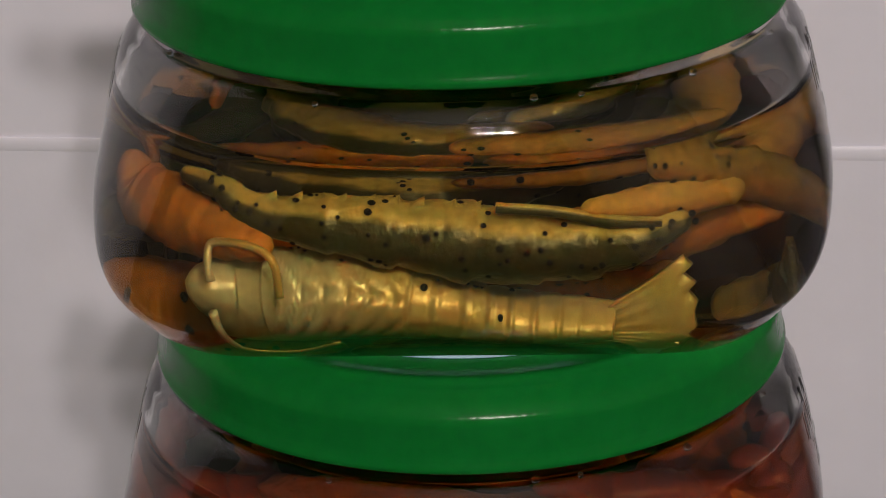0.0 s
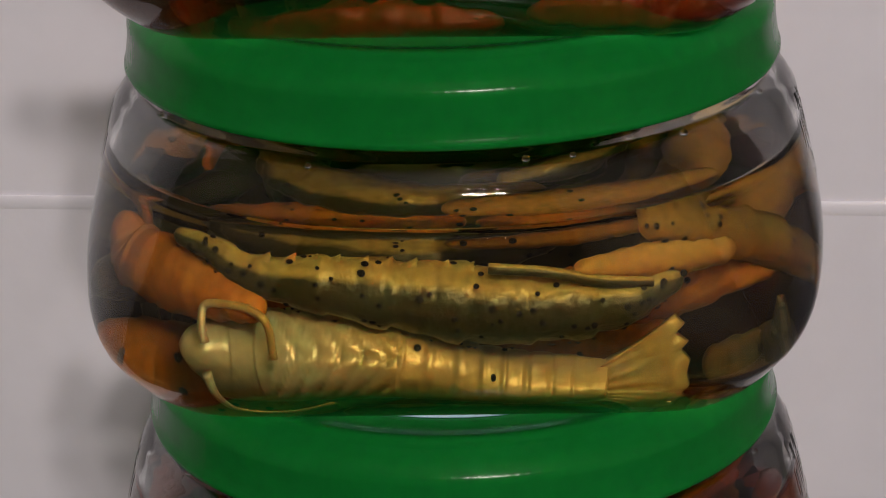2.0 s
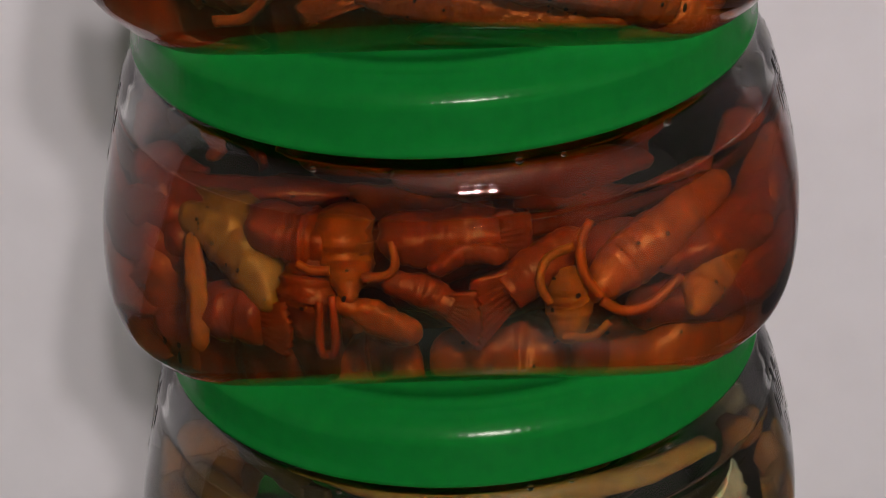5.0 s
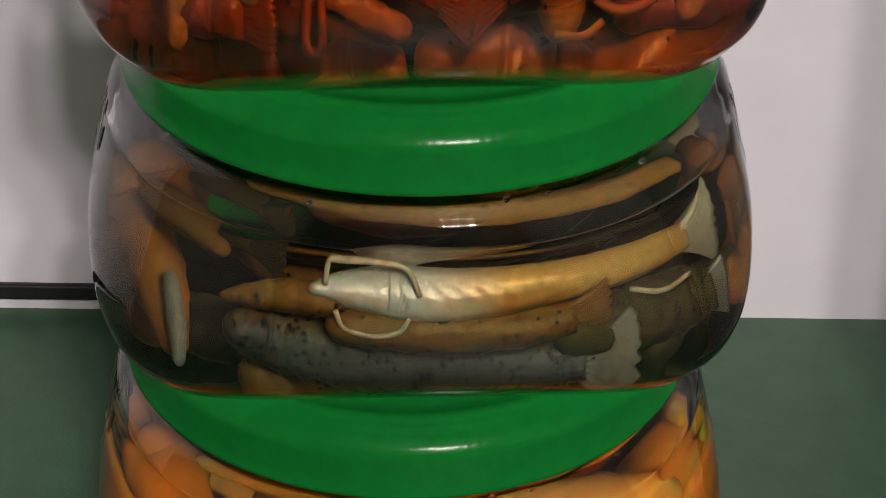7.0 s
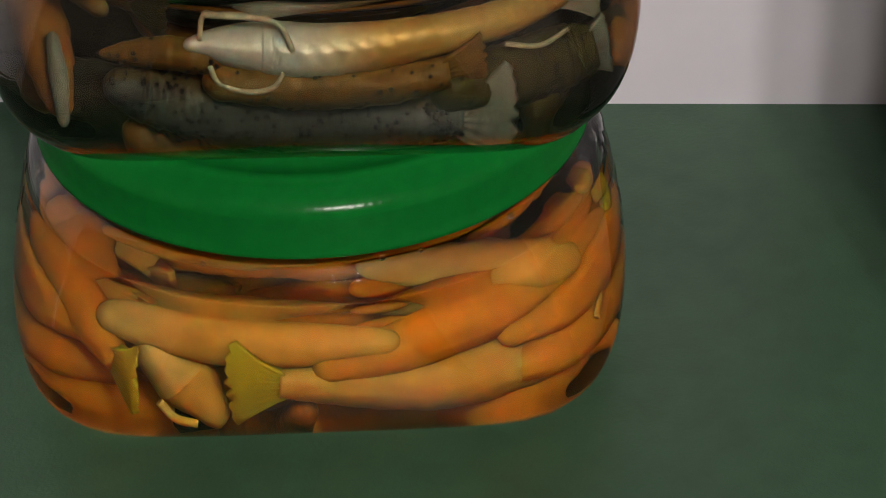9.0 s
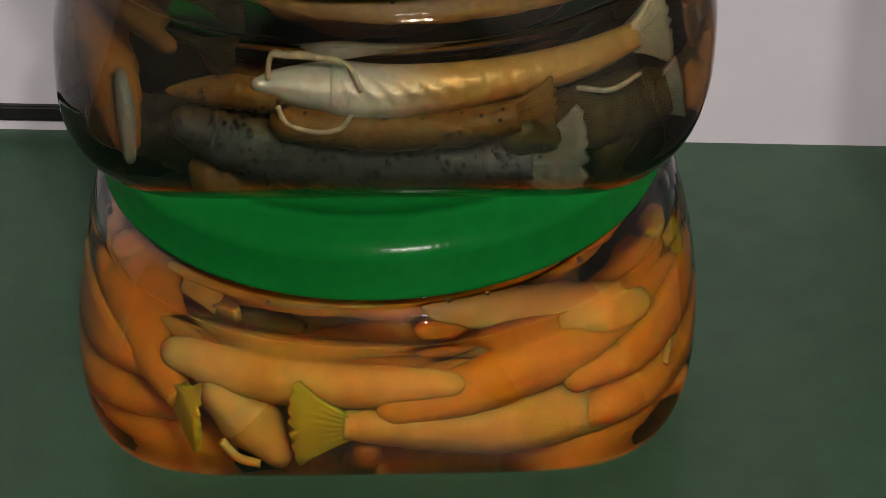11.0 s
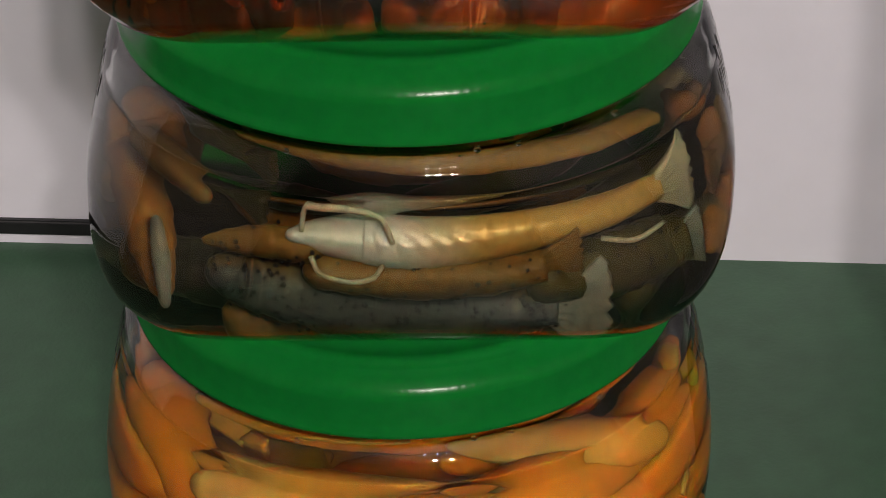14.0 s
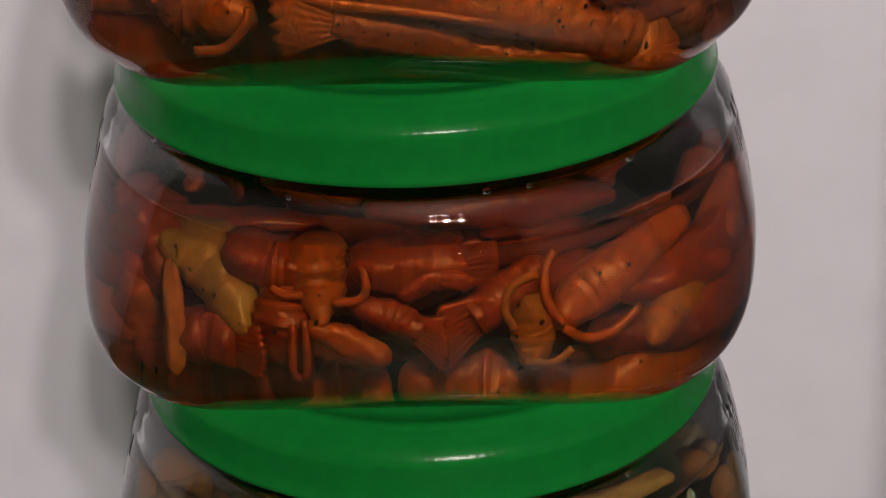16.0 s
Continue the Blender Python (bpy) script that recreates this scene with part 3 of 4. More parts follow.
lure(4, [(0.0302, 0.0312, 0.0020), (0.0362, 0.0298, 0.0032), (0.0431, 0.0278, 0.0038), (0.0487, 0.0230, 0.0030)], OLIVOR, "olive and orange speckled soft lure", 0, 0, 7, 0.1, 30, seed=7)
lure(4, [(-0.0100, 0.0048, 0.0026), (0.0021, 0.0044, 0.0028), (0.0173, 0.0046, 0.0026), (0.0233, 0.0049, 0.0020)], OLIVE, "olive soft lure lying on the jar bottom", 0, 0, 10, 0.1, 12, seed=10)
lure(3, [(-0.0236, 0.0248, 0.0028), (-0.0169, 0.0227, 0.0046), (-0.0034, 0.0202, 0.0050), (0.0116, 0.0165, 0.0048), (0.0228, 0.0140, 0.0044), (0.0303, 0.0123, 0.0036), (0.0330, 0.0109, 0.0030)], RUST, "rust brown speckled shrimp lure", 0.0066, 0.0095, 10, 0.05, 80, feelers=[[(-0.0234, 0.0242, 0.0009), (-0.0281, 0.0262, 0.0008), (-0.0315, 0.0287, 0.0007), (-0.0333, 0.0318, 0.0006)], [(-0.0206, 0.0190, 0.0009), (-0.0139, 0.0171, 0.0008), (-0.0064, 0.0151, 0.0008), (0.0041, 0.0140, 0.0007), (0.0154, 0.0123, 0.0006)]], seed=11)
lure(3, [(-0.0184, 0.0275, 0.0026), (-0.0034, 0.0268, 0.0036), (0.0090, 0.0252, 0.0036), (0.0180, 0.0236, 0.0028), (0.0215, 0.0230, 0.0022)], RUST, "rust brown speckled shrimp lure with broad tail fan", 0.0064, 0.0130, 9, 0.07, 50, seed=12)
lure(3, [(0.0480, 0.0330, 0.0020), (0.0450, 0.0326, 0.0026), (0.0428, 0.0320, 0.0024)], RUSTL, "soft shrimp lure with ribbed tail fan", 0.0055, 0.0085, 5, 0.05, 16, seed=13)
lure(3, [(0.0318, 0.0186, 0.0036), (0.0393, 0.0196, 0.0046), (0.0472, 0.0184, 0.0040)], RUSTL, "light rust speckled lure piece", 0, 0, 8, 0.1, 16, seed=15)
lure(3, [(-0.0318, 0.0184, 0.0035), (-0.0258, 0.0157, 0.0054), (-0.0206, 0.0140, 0.0036)], RUST, "rust brown soft lure head with feelers", 0, 0, 6, 0.05, 16, feelers=[[(-0.0262, 0.0086, 0.0007), (-0.0217, 0.0091, 0.0007), (-0.0186, 0.0118, 0.0007), (-0.0180, 0.0144, 0.0006)], [(-0.0311, 0.0186, 0.0007), (-0.0322, 0.0173, 0.0007), (-0.0315, 0.0148, 0.0006)]], seed=16)
lure(3, [(-0.0389, 0.0298, 0.0046), (-0.0375, 0.0202, 0.0060), (-0.0360, 0.0111, 0.0036)], RED, "red brown lure curled along the side", 0, 0, 7, 0.06, 24, seed=17)
lure(3, [(0.0266, 0.0098, 0.0024), (0.0116, 0.0109, 0.0030), (-0.0019, 0.0123, 0.0026), (-0.0071, 0.0129, 0.0020)], RUST, "soft shrimp lure with ribbed tail fan", 0.0064, 0.0100, 9, 0.08, 20, seed=18)
lure(3, [(0.0011, 0.0079, 0.0030), (0.0191, 0.0057, 0.0040), (0.0311, 0.0051, 0.0034)], RED, "red brown lure lying on the jar bottom", 0, 0.009, 9, 0.12, 0, seed=19)
lure(3, [(0.0438, 0.0352, 0.0040), (0.0483, 0.0285, 0.0050), (0.0491, 0.0202, 0.0046)], RED, "red brown lure curled along the side", 0, 0, 7, 0.06, 20, seed=20)
lure(3, [(0.0401, 0.0144, 0.0030), (0.0438, 0.0148, 0.0036), (0.0491, 0.0165, 0.0030)], RUST, "small rust brown lure piece of soft plastic", 0, 0, 6, 0.1, 8, seed=21)
lure(3, [(0.0154, 0.0323, 0.0020), (0.0228, 0.0324, 0.0026), (0.0303, 0.0333, 0.0020)], RUSTL, "small light rust lure piece of soft plastic", 0, 0.009, 9, 0.12, 0, seed=22)
lure(3, [(-0.0386, 0.0111, 0.0040), (-0.0333, 0.0086, 0.0040), (-0.0258, 0.0076, 0.0034)], RED, "red brown lure lying on the jar bottom", 0, 0.009, 9, 0.12, 0, seed=23)
lure(2, [(-0.0326, 0.0295, 0.0030), (-0.0271, 0.0270, 0.0048), (-0.0232, 0.0224, 0.0044), (-0.0215, 0.0183, 0.0020)], AMBER, "amber yellow lure head with black specks", 0, 0, 5, 0.04, 12, seed=31)
lure(2, [(-0.0106, 0.0324, 0.0040), (-0.0105, 0.0279, 0.0043), (-0.0101, 0.0233, 0.0036), (-0.0097, 0.0195, 0.0014)], REDOR, "orange red lure head with two feelers", 0, 0, 5, 0.05, 4, feelers=[[(-0.0122, 0.0235, 0.0008), (-0.0149, 0.0235, 0.0007), (-0.0169, 0.0246, 0.0006)], [(-0.0076, 0.0226, 0.0008), (-0.0043, 0.0230, 0.0007), (-0.0029, 0.0247, 0.0007), (-0.0034, 0.0283, 0.0006)]], seed=32)
lure(2, [(0.0208, 0.0270, 0.0026), (0.0169, 0.0238, 0.0034), (0.0122, 0.0201, 0.0032)], RED, "soft shrimp lure with ribbed tail fan", 0.0052, 0.0078, 5, 0.06, 4, seed=33)
lure(2, [(-0.0035, 0.0217, 0.0020), (0.0012, 0.0201, 0.0026), (0.0051, 0.0179, 0.0020)], RED, "small red lure piece of soft plastic", 0, 0.009, 9, 0.12, 0, seed=34)
lure(2, [(-0.0106, 0.0183, 0.0016), (-0.0059, 0.0162, 0.0023), (-0.0015, 0.0142, 0.0020)], REDOR, "orange red lure piece", 0, 0.009, 9, 0.12, 0, seed=35)
lure(2, [(-0.0153, 0.0233, 0.0036), (-0.0157, 0.0179, 0.0044), (-0.0163, 0.0078, 0.0036)], RED, "red lure standing on end", 0, 0, 7, 0.07, 6, feelers=[[(-0.0138, 0.0188, 0.0007), (-0.0141, 0.0115, 0.0007), (-0.0130, 0.0106, 0.0007), (-0.0119, 0.0119, 0.0007), (-0.0120, 0.0197, 0.0006)]], seed=36)
lure(2, [(0.0200, 0.0220, 0.0024), (0.0208, 0.0183, 0.0036), (0.0208, 0.0142, 0.0024)], AMBER2, "dull orange lure head with curled feeler", 0, 0, 4, 0.05, 6, feelers=[[(0.0216, 0.0268, 0.0007), (0.0181, 0.0251, 0.0007), (0.0171, 0.0215, 0.0007), (0.0185, 0.0183, 0.0006)], [(0.0200, 0.0133, 0.0007), (0.0240, 0.0129, 0.0007), (0.0267, 0.0151, 0.0006)]], seed=37)
lure(2, [(0.0252, 0.0201, 0.0026), (0.0279, 0.0229, 0.0042), (0.0326, 0.0265, 0.0043), (0.0401, 0.0329, 0.0030)], REDOR, "orange red lure with long feelers", 0, 0, 9, 0.07, 6, feelers=[[(0.0255, 0.0188, 0.0008), (0.0232, 0.0224, 0.0008), (0.0226, 0.0270, 0.0008), (0.0240, 0.0306, 0.0007)], [(0.0255, 0.0183, 0.0008), (0.0287, 0.0165, 0.0008), (0.0326, 0.0174, 0.0008), (0.0365, 0.0210, 0.0007)]], seed=38)
lure(2, [(0.0385, 0.0160, 0.0020), (0.0393, 0.0188, 0.0036), (0.0421, 0.0242, 0.0040), (0.0468, 0.0329, 0.0034)], AMBER2, "dull orange yellow lure", 0, 0, 8, 0.05, 8, seed=39)
lure(2, [(-0.0409, 0.0370, 0.0030), (-0.0373, 0.0315, 0.0038), (-0.0342, 0.0256, 0.0030)], RED, "small red lure piece of soft plastic", 0, 0.009, 9, 0.12, 0, seed=40)
lure(2, [(-0.0401, 0.0288, 0.0034), (-0.0373, 0.0206, 0.0048), (-0.0346, 0.0115, 0.0034)], REDOR, "orange red speckled lure along the side", 0, 0, 8, 0.05, 16, seed=41)
lure(2, [(-0.0328, 0.0265, 0.0014), (-0.0322, 0.0188, 0.0018), (-0.0320, 0.0113, 0.0014)], AMBER2, "thin dull orange lure strip", 0, 0.009, 9, 0.12, 0, seed=42)
lure(2, [(-0.0307, 0.0147, 0.0030), (-0.0263, 0.0160, 0.0040), (-0.0220, 0.0151, 0.0030)], RED, "soft shrimp lure with ribbed tail fan", 0.004, 0.006, 5, 0.05, 4, seed=43)
lure(2, [(-0.0310, 0.0097, 0.0036), (-0.0248, 0.0092, 0.0042), (-0.0200, 0.0097, 0.0034)], RED, "red lure lying on the jar bottom", 0, 0.009, 9, 0.12, 0, seed=44)
lure(2, [(0.0035, 0.0101, 0.0030), (0.0114, 0.0106, 0.0040), (0.0177, 0.0101, 0.0034)], REDOR, "orange red lure lying on the jar bottom", 0, 0, 6, 0.05, 8, seed=45)
lure(2, [(0.0208, 0.0092, 0.0030), (0.0287, 0.0092, 0.0040), (0.0365, 0.0106, 0.0030)], RED, "dark red lure lying on the jar bottom", 0, 0.009, 9, 0.12, 0, seed=46)
lure(2, [(-0.0138, 0.0078, 0.0030), (-0.0075, 0.0086, 0.0038), (-0.0028, 0.0089, 0.0026)], REDOR, "orange red lure lying on the jar bottom", 0, 0.009, 9, 0.12, 0, seed=47)
lure(2, [(0.0483, 0.0370, 0.0034), (0.0495, 0.0279, 0.0044), (0.0476, 0.0169, 0.0036)], REDOR, "orange red lure along the side", 0, 0, 8, 0.05, 10, seed=48)
lure(2, [(0.0028, 0.0242, 0.0016), (0.0067, 0.0265, 0.0016), (0.0114, 0.0260, 0.0014)], RED, "small thin red lure piece of soft plastic", 0, 0.009, 9, 0.12, 0, seed=49)
lure(2, [(-0.0028, 0.0288, 0.0030), (0.0035, 0.0292, 0.0034), (0.0114, 0.0288, 0.0030)], RED, "red lure piece below the surface", 0, 0.009, 9, 0.12, 0, seed=50)
lure(2, [(-0.0216, 0.0288, 0.0030), (-0.0169, 0.0274, 0.0034), (-0.0138, 0.0270, 0.0030)], RED, "small red lure piece of soft plastic", 0, 0.009, 9, 0.12, 0, seed=51)
lure(1, [(-0.0142, 0.0250, 0.0011), (-0.0122, 0.0249, 0.0021), (-0.0085, 0.0246, 0.0034), (-0.0032, 0.0243, 0.0044), (0.0053, 0.0238, 0.0044), (0.0188, 0.0253, 0.0035), (0.0315, 0.0273, 0.0029), (0.0400, 0.0301, 0.0022)], PEARL, "pearl white soft shrimp lure with long feelers", 0.0070, 0.0088, 11, 0.09, 0, feelers=[[(-0.0127, 0.0258, 0.0006), (-0.0121, 0.0297, 0.0006), (-0.0100, 0.0314, 0.0006), (-0.0049, 0.0307, 0.0006), (-0.0007, 0.0287, 0.0006), (0.0012, 0.0243, 0.0006)], [(-0.0113, 0.0217, 0.0006), (-0.0100, 0.0189, 0.0006), (-0.0058, 0.0176, 0.0006), (-0.0020, 0.0183, 0.0006), (-0.0003, 0.0207, 0.0005)], [(0.0324, 0.0238, 0.0006), (0.0375, 0.0229, 0.0006), (0.0417, 0.0248, 0.0005)]], seed=61, back=0.1, fan_mat=PALEFAN)
lure(1, [(-0.0254, 0.0171, 0.0030), (-0.0219, 0.0161, 0.0046), (-0.0134, 0.0144, 0.0048), (0.0019, 0.0131, 0.0044), (0.0188, 0.0127, 0.0036), (0.0260, 0.0125, 0.0026)], GREY, "smoke grey soft shrimp lure with black flecks", 0.0082, 0.0094, 12, 0.07, 230, seed=62, fan_mat=GREYL)
lure(1, [(-0.0278, 0.0227, 0.0008), (-0.0236, 0.0229, 0.0020), (-0.0176, 0.0232, 0.0028), (-0.0117, 0.0225, 0.0026)], ORSP, "ochre soft lure with black specks", 0, 0, 6, 0.06, 24, seed=63)
lure(1, [(-0.0100, 0.0187, 0.0030), (0.0019, 0.0178, 0.0032), (0.0146, 0.0181, 0.0030), (0.0239, 0.0197, 0.0026)], ORSP, "ochre soft lure with black specks", 0.005, 0.007, 8, 0.06, 24, seed=64)
lure(1, [(-0.0427, 0.0411, 0.0040), (-0.0410, 0.0319, 0.0050), (-0.0376, 0.0217, 0.0046), (-0.0353, 0.0131, 0.0024)], DULLOR, "orange soft lure along the side", 0, 0, 8, 0.06, 6, seed=65)
lure(1, [(-0.0435, 0.0268, 0.0036), (-0.0414, 0.0187, 0.0046), (-0.0376, 0.0125, 0.0034)], ORSP, "ochre soft lure along the side", 0, 0.009, 9, 0.12, 0, seed=66)
lure(1, [(-0.0363, 0.0238, 0.0012), (-0.0353, 0.0176, 0.0016), (-0.0348, 0.0110, 0.0010)], GREYL, "thin pale grey lure tail", 0, 0.009, 9, 0.12, 0, seed=67)
lure(1, [(-0.0401, 0.0406, 0.0016), (-0.0346, 0.0345, 0.0022), (-0.0282, 0.0297, 0.0016)], ORSP, "thin ochre lure piece", 0, 0.009, 9, 0.12, 0, seed=68)
lure(1, [(0.0240, 0.0168, 0.0036), (0.0320, 0.0176, 0.0050), (0.0390, 0.0186, 0.0050), (0.0440, 0.0198, 0.0034)], OLIVE2, "dark olive speckled lure", 0.005, 0.004, 9, 0.06, 60, seed=69, fan_mat=GREYL)
lure(1, [(0.0358, 0.0125, 0.0036), (0.0426, 0.0146, 0.0044), (0.0485, 0.0207, 0.0034)], OLIVE2, "dark olive lure along the side", 0, 0.009, 9, 0.12, 0, seed=70)
lure(1, [(0.0481, 0.0391, 0.0020), (0.0489, 0.0350, 0.0026), (0.0477, 0.0309, 0.0020)], ORSP, "small ochre lure tail of soft plastic", 0.004, 0.005, 4, 0.05, 0, seed=71)
lure(1, [(0.0477, 0.0176, 0.0030), (0.0515, 0.0258, 0.0040), (0.0519, 0.0360, 0.0034)], DULLOR, "orange lure along the side", 0, 0.009, 9, 0.12, 0, seed=72)
lure(1, [(-0.0236, 0.0095, 0.0026), (-0.0066, 0.0076, 0.0028), (0.0188, 0.0074, 0.0026)], ORSP, "ochre lure lying on the jar bottom", 0, 0, 8, 0.06, 12, seed=73)
lure(0, [(-0.0300, 0.0264, 0.0030), (-0.0264, 0.0260, 0.0038), (-0.0191, 0.0250, 0.0043), (-0.0060, 0.0240, 0.0044), (0.0060, 0.0240, 0.0036), (0.0150, 0.0244, 0.0022)], CREAM, "cream orange soft plastic lure", 0, 0, 10, 0.02, 0, seed=81)
lure(0, [(0.0450, 0.0172, 0.0030), (0.0425, 0.0170, 0.0043), (0.0380, 0.0166, 0.0049), (0.0246, 0.0160, 0.0050), (0.0109, 0.0169, 0.0043), (0.0027, 0.0170, 0.0030), (-0.0027, 0.0172, 0.0024)], CREAM, "cream shrimp lure with lime yellow tail", 0.0074, 0.0098, 12, 0.05, 0, feelers=[[(0.0428, 0.0271, 0.0008), (0.0464, 0.0278, 0.0008), (0.0484, 0.0257, 0.0008), (0.0482, 0.0224, 0.0007)]], seed=82, fan_mat=LIME)
lure(0, [(0.0055, 0.0198, 0.0030), (0.0155, 0.0224, 0.0044), (0.0246, 0.0257, 0.0052), (0.0382, 0.0290, 0.0052), (0.0480, 0.0350, 0.0036)], ORANGE2, "bright orange soft plastic lure", 0, 0, 9, 0.02, 0, seed=83)
lure(0, [(-0.0423, 0.0421, 0.0040), (-0.0400, 0.0339, 0.0050), (-0.0341, 0.0251, 0.0042), (-0.0291, 0.0192, 0.0024)], ORANGE2, "orange shrimp lure with lime yellow tail", 0.006, 0.0072, 9, 0.02, 0, seed=84, fan_mat=LIME)
lure(0, [(-0.0428, 0.0304, 0.0044), (-0.0378, 0.0169, 0.0060), (-0.0291, 0.0104, 0.0046)], ORANGE2, "orange soft lure along the side", 0, 0.02, 9, 0.12, 0, seed=85)
lure(0, [(-0.0223, 0.0210, 0.0040), (-0.0182, 0.0163, 0.0054), (-0.0141, 0.0116, 0.0030)], CREAM, "cream coloured soft lure head", 0, 0, 4, 0.03, 0, feelers=[[(-0.0223, 0.0133, 0.0008), (-0.0200, 0.0104, 0.0008), (-0.0164, 0.0095, 0.0007)]], seed=86)
lure(0, [(0.0009, 0.0090, 0.0034), (0.0109, 0.0081, 0.0040), (0.0246, 0.0078, 0.0042), (0.0391, 0.0106, 0.0034)], ORANGE2, "orange soft lure lying on the jar bottom", 0, 0, 9, 0.02, 0, seed=87)
lure(0, [(0.0530, 0.0492, 0.0016), (0.0537, 0.0421, 0.0022), (0.0526, 0.0351, 0.0018)], LIME, "small lime yellow lure tail of soft plastic", 0.003, 0.004, 5, 0.02, 0, seed=88)
lure(0, [(0.0419, 0.0104, 0.0030), (0.0482, 0.0175, 0.0044), (0.0519, 0.0280, 0.0040)], ORANGE2, "orange soft lure along the side", 0, 0.02, 9, 0.12, 0, seed=89)
lure(0, [(-0.0118, 0.0081, 0.0026), (-0.0036, 0.0078, 0.0030), (0.0009, 0.0116, 0.0024)], AMBER2, "dull orange lure on the jar bottom", 0, 0.02, 9, 0.12, 0, seed=90)
lure(1, None, GOLDOR, "golden orange soft lure just below the surface", 0, 0, 9, 0.06, 6, seed=75, placed=[(-0.024, -0.026, 0.0262, 0.0026), (-0.008, -0.033, 0.0268, 0.0034), (0.010, -0.034, 0.0266, 0.0034), (0.028, -0.029, 0.0268, 0.0026), (0.040, -0.020, 0.0272, 0.0018)])
lure(4, None, GOLDOR, "golden orange soft lure just below the surface", 0, 0, 9, 0.06, 10, seed=76, placed=[(0.004, -0.036, 0.0248, 0.0020), (0.016, -0.034, 0.0252, 0.0032), (0.028, -0.029, 0.0252, 0.0030), (0.038, -0.022, 0.0258, 0.0016)])
for side in ([(0.0330, 0.0040, 0.0036), (0.0420, 0.0075, 0.0046), (0.0485, 0.0135, 0.0040), (0.0510, 0.0200, 0.0030)], [(-0.0490, 0.0170, 0.0036), (-0.0455, 0.0085, 0.0046), (-0.0370, 0.0040, 0.0040), (-0.0260, 0.0030, 0.0030)], [(-0.0100, 0.0030, 0.0030), (0.0040, 0.0035, 0.0036), (0.0180, 0.0030, 0.0034), (0.0300, 0.0040, 0.0030)]):
    lure(0, side, ORANGE2, "orange soft lure low in the jar", 0, 0, 9, 0.02, 0, seed=91)


def ring_lures(k, count, materials, label, seed, low=0.006, high=0.024, rad=(0.018, 0.040), span=(0.9, 1.7), thick=(0.003, 0.005), behind=True):
    """More lures lying curled inside the jar, behind those at the front."""
    rng = random.Random(seed)
    for i in range(count):
        rho, z, r = rng.uniform(*rad), low + (high - low) * (i + rng.random()) / count, rng.uniform(*thick)
        mid = rng.uniform(-0.35, math.pi + 0.35) if behind and i % 3 else rng.uniform(0, 2 * math.pi)
        if rho > 0.030 and math.sin(mid) < -0.2:
            rho = rng.uniform(0.012, 0.026)
        half = rng.uniform(*span) * 0.024 / max(rho, 0.02)
        tip = rng.uniform(-0.004, 0.004)
        pts = []
        for j, w in enumerate((0.6, 1.0, 1.1, 0.9, 0.5)):
            a = mid + half * (j / 2 - 1)
            pts.append((rho * math.cos(a), rho * math.sin(a), max(z + tip * (j / 2 - 1), r + 0.0015), r * w))
        lure(k, None, rng.choice(materials), label, 0.005 if i % 2 else 0, 0.007, 9, 0.07, 12 if k != 0 else 0, seed=seed + i, placed=pts)


ring_lures(5, 14, [RED], "red brown soft lure in dark red liquid", 500, 0.005, 0.022, (0.018, 0.043))
ring_lures(4, 9, [OLIVOR, ORANGE, GOLDOR, OLIVE], "orange and olive soft lure deep in the jar", 400, 0.006, 0.022)
ring_lures(3, 14, [RUST, RED, RUSTL], "rust brown soft lure deep in the jar", 300, 0.006, 0.023)
ring_lures(2, 16, [RED, REDOR, AMBER2], "red soft lure deep in the jar", 200, 0.006, 0.023)
ring_lures(1, 6, [DULLOR, OLIVE2, GREYOL], "ochre soft lure deep in the jar", 100, 0.006, 0.023)
ring_lures(0, 12, [ORANGE2, CREAM, ORANGE2], "orange soft lure near the surface", 70, 0.016, 0.0245, (0.008, 0.042))
ring_lures(2, 12, [RED, REDOR, AMBER2], "red soft lure near the surface", 250, 0.016, 0.0235, (0.008, 0.042))
ring_lures(3, 10, [RUST, RED, RUSTL], "rust brown soft lure near the surface", 350, 0.016, 0.0235, (0.008, 0.042))
ring_lures(1, 3, [GREYOL, OLIVE2], "ochre soft lure near the surface", 150, 0.016, 0.0235, (0.02, 0.042))
ring_lures(0, 16, [ORANGE2, CREAM, ORANGE2], "orange soft lure deep in the jar", 50, 0.006, 0.024)


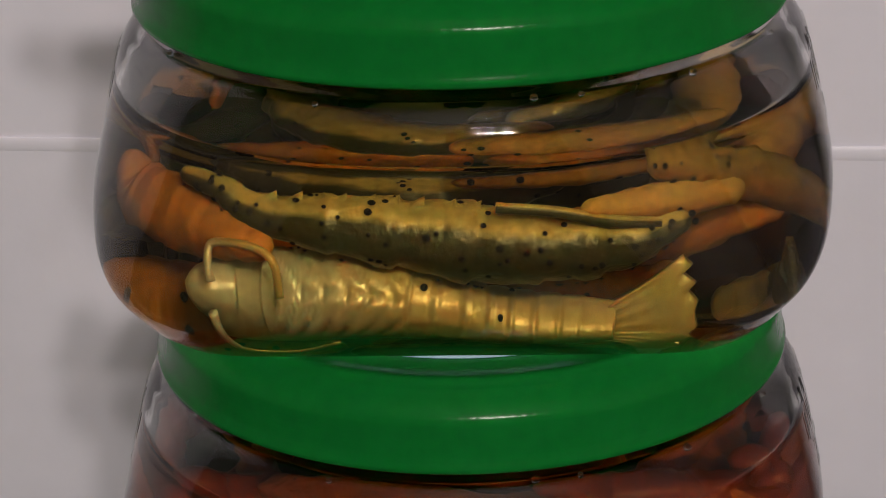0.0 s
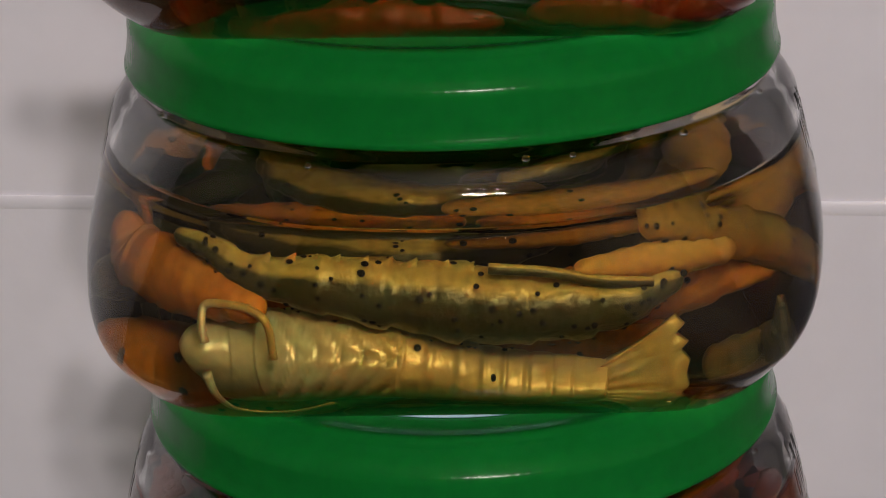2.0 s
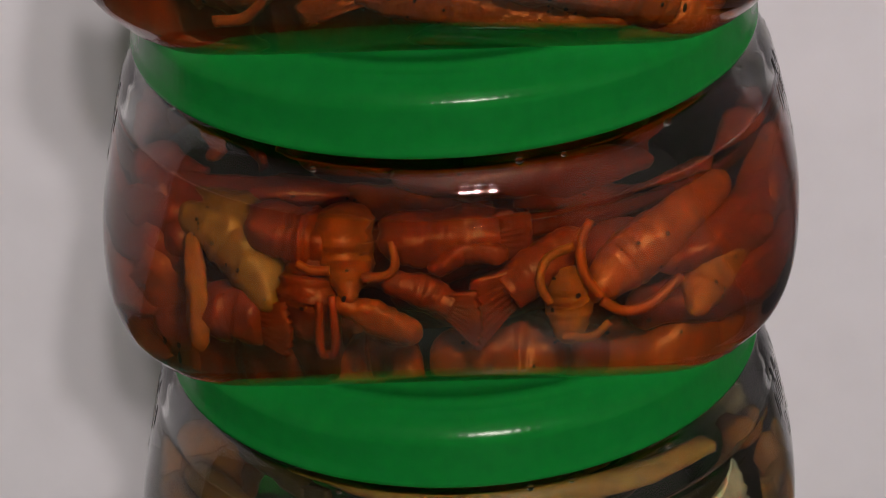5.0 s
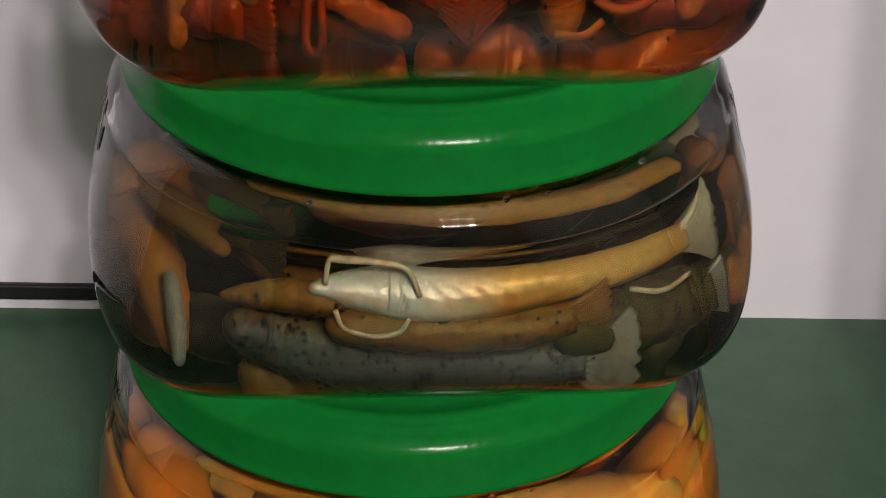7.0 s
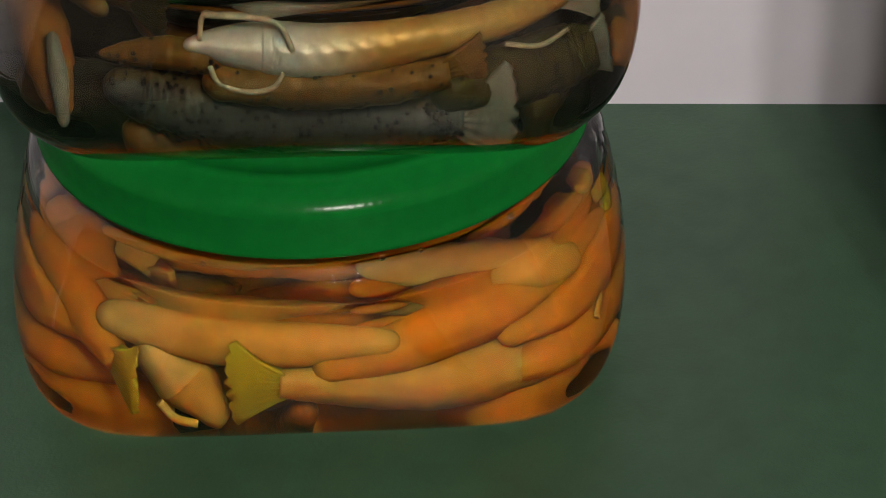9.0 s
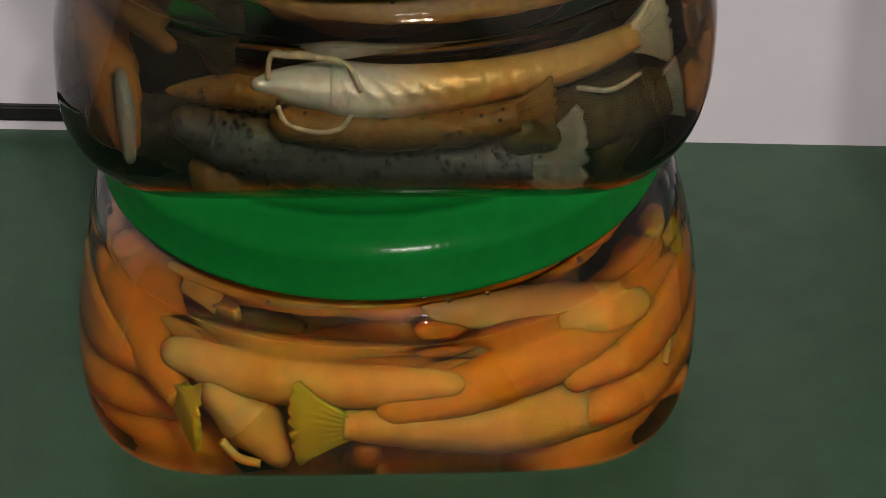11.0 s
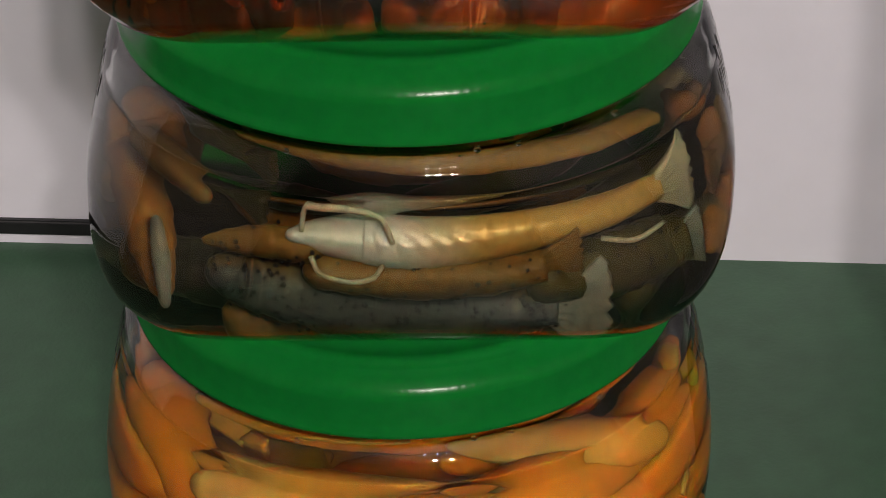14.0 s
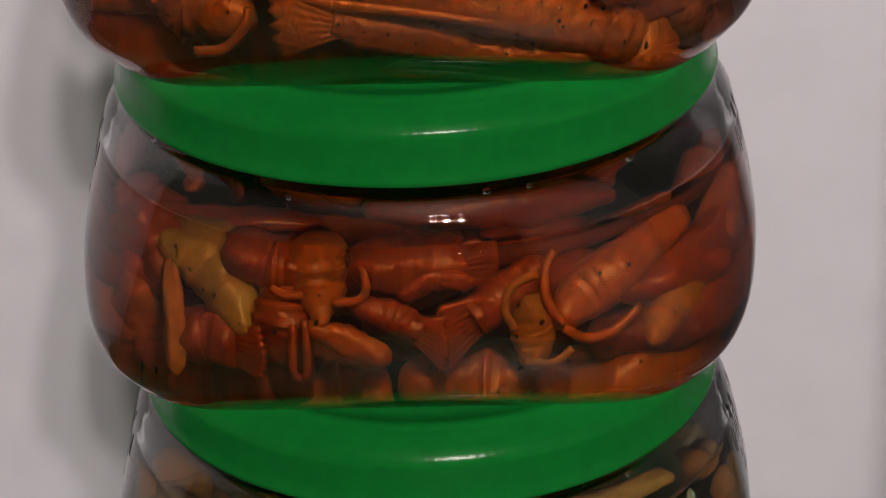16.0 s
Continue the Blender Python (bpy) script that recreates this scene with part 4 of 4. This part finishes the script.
def back_row(k, materials, label, seed, levels, depth=(-0.036, -0.026)):
    """Lures lying across the jar right behind those at the front."""
    rng = random.Random(seed)
    for i, z in enumerate(levels):
        for side in (-1, 1):
            y, r = rng.uniform(*depth), rng.uniform(0.0036, 0.0052)
            x0 = side * rng.uniform(0.002, 0.006) + 0.012 * math.sin(seed + 2.3 * i)
            tilt = rng.uniform(-0.004, 0.004)
            pts = []
            for j, w in enumerate((0.55, 0.95, 1.0, 0.9, 0.5)):
                x = x0 + side * j * 0.0085
                pts.append((x, y + 0.006 * (j / 4) ** 2, max(z + tilt * j / 4, r - 0.0005), r * w))
            lure(k, None, rng.choice(materials), label, 0, 0.007, 9, 0.05, 10 if k else 0, seed=seed + i, placed=pts)


back_row(0, [ORANGE2, CREAM], "orange soft lure behind the front row", 800, (0.004, 0.011, 0.018, 0.024))
back_row(1, [OLIVE2, GREYOL], "dark olive lure behind the front row", 810, (0.004,))
back_row(2, [RED, REDOR, RED], "red soft lure behind the front row", 820, (0.004, 0.011, 0.018, 0.024))
back_row(3, [RUST, RED], "rust brown lure behind the front row", 830, (0.004, 0.011, 0.018, 0.024))
back_row(4, [ORANGE, AMBER2, ORANGE], "dull orange lure behind the front row", 840, (0.004, 0.011))
back_row(5, [RED], "red brown lure behind the front row", 850, (0.004, 0.012))


def corner_lures(k, materials, label, seed, sides=(-1, 1)):
    """Lures bent round the lower front corners of jar k."""
    bends = (
        [(0.024, -0.036, 0.0040, 0.0030), (0.033, -0.035, 0.0045, 0.0042), (0.040, -0.027, 0.0055, 0.0044), (0.043, -0.014, 0.0070, 0.0030)],
        [(0.030, -0.038, 0.0110, 0.0026), (0.041, -0.033, 0.0115, 0.0040), (0.047, -0.020, 0.0125, 0.0042), (0.049, -0.006, 0.0140, 0.0030)],
        [(0.034, -0.038, 0.0185, 0.0026), (0.043, -0.030, 0.0190, 0.0038), (0.048, -0.016, 0.0200, 0.0040), (0.049, -0.002, 0.0210, 0.0030)],
    )
    rng = random.Random(seed)
    for side in sides:
        for i, bend in enumerate(bends):
            lure(k, None, rng.choice(materials), label, 0, 0, 9, 0.05, 8 if k else 0, seed=seed + i, placed=[(side * x, y, z, r) for x, y, z, r in bend])


corner_lures(0, [ORANGE2], "orange soft lure bent round the jar corner", 900)
corner_lures(2, [RED, REDOR], "red soft lure bent round the jar corner", 920)
corner_lures(3, [RED, RUST], "rust brown soft lure bent round the jar corner", 930)
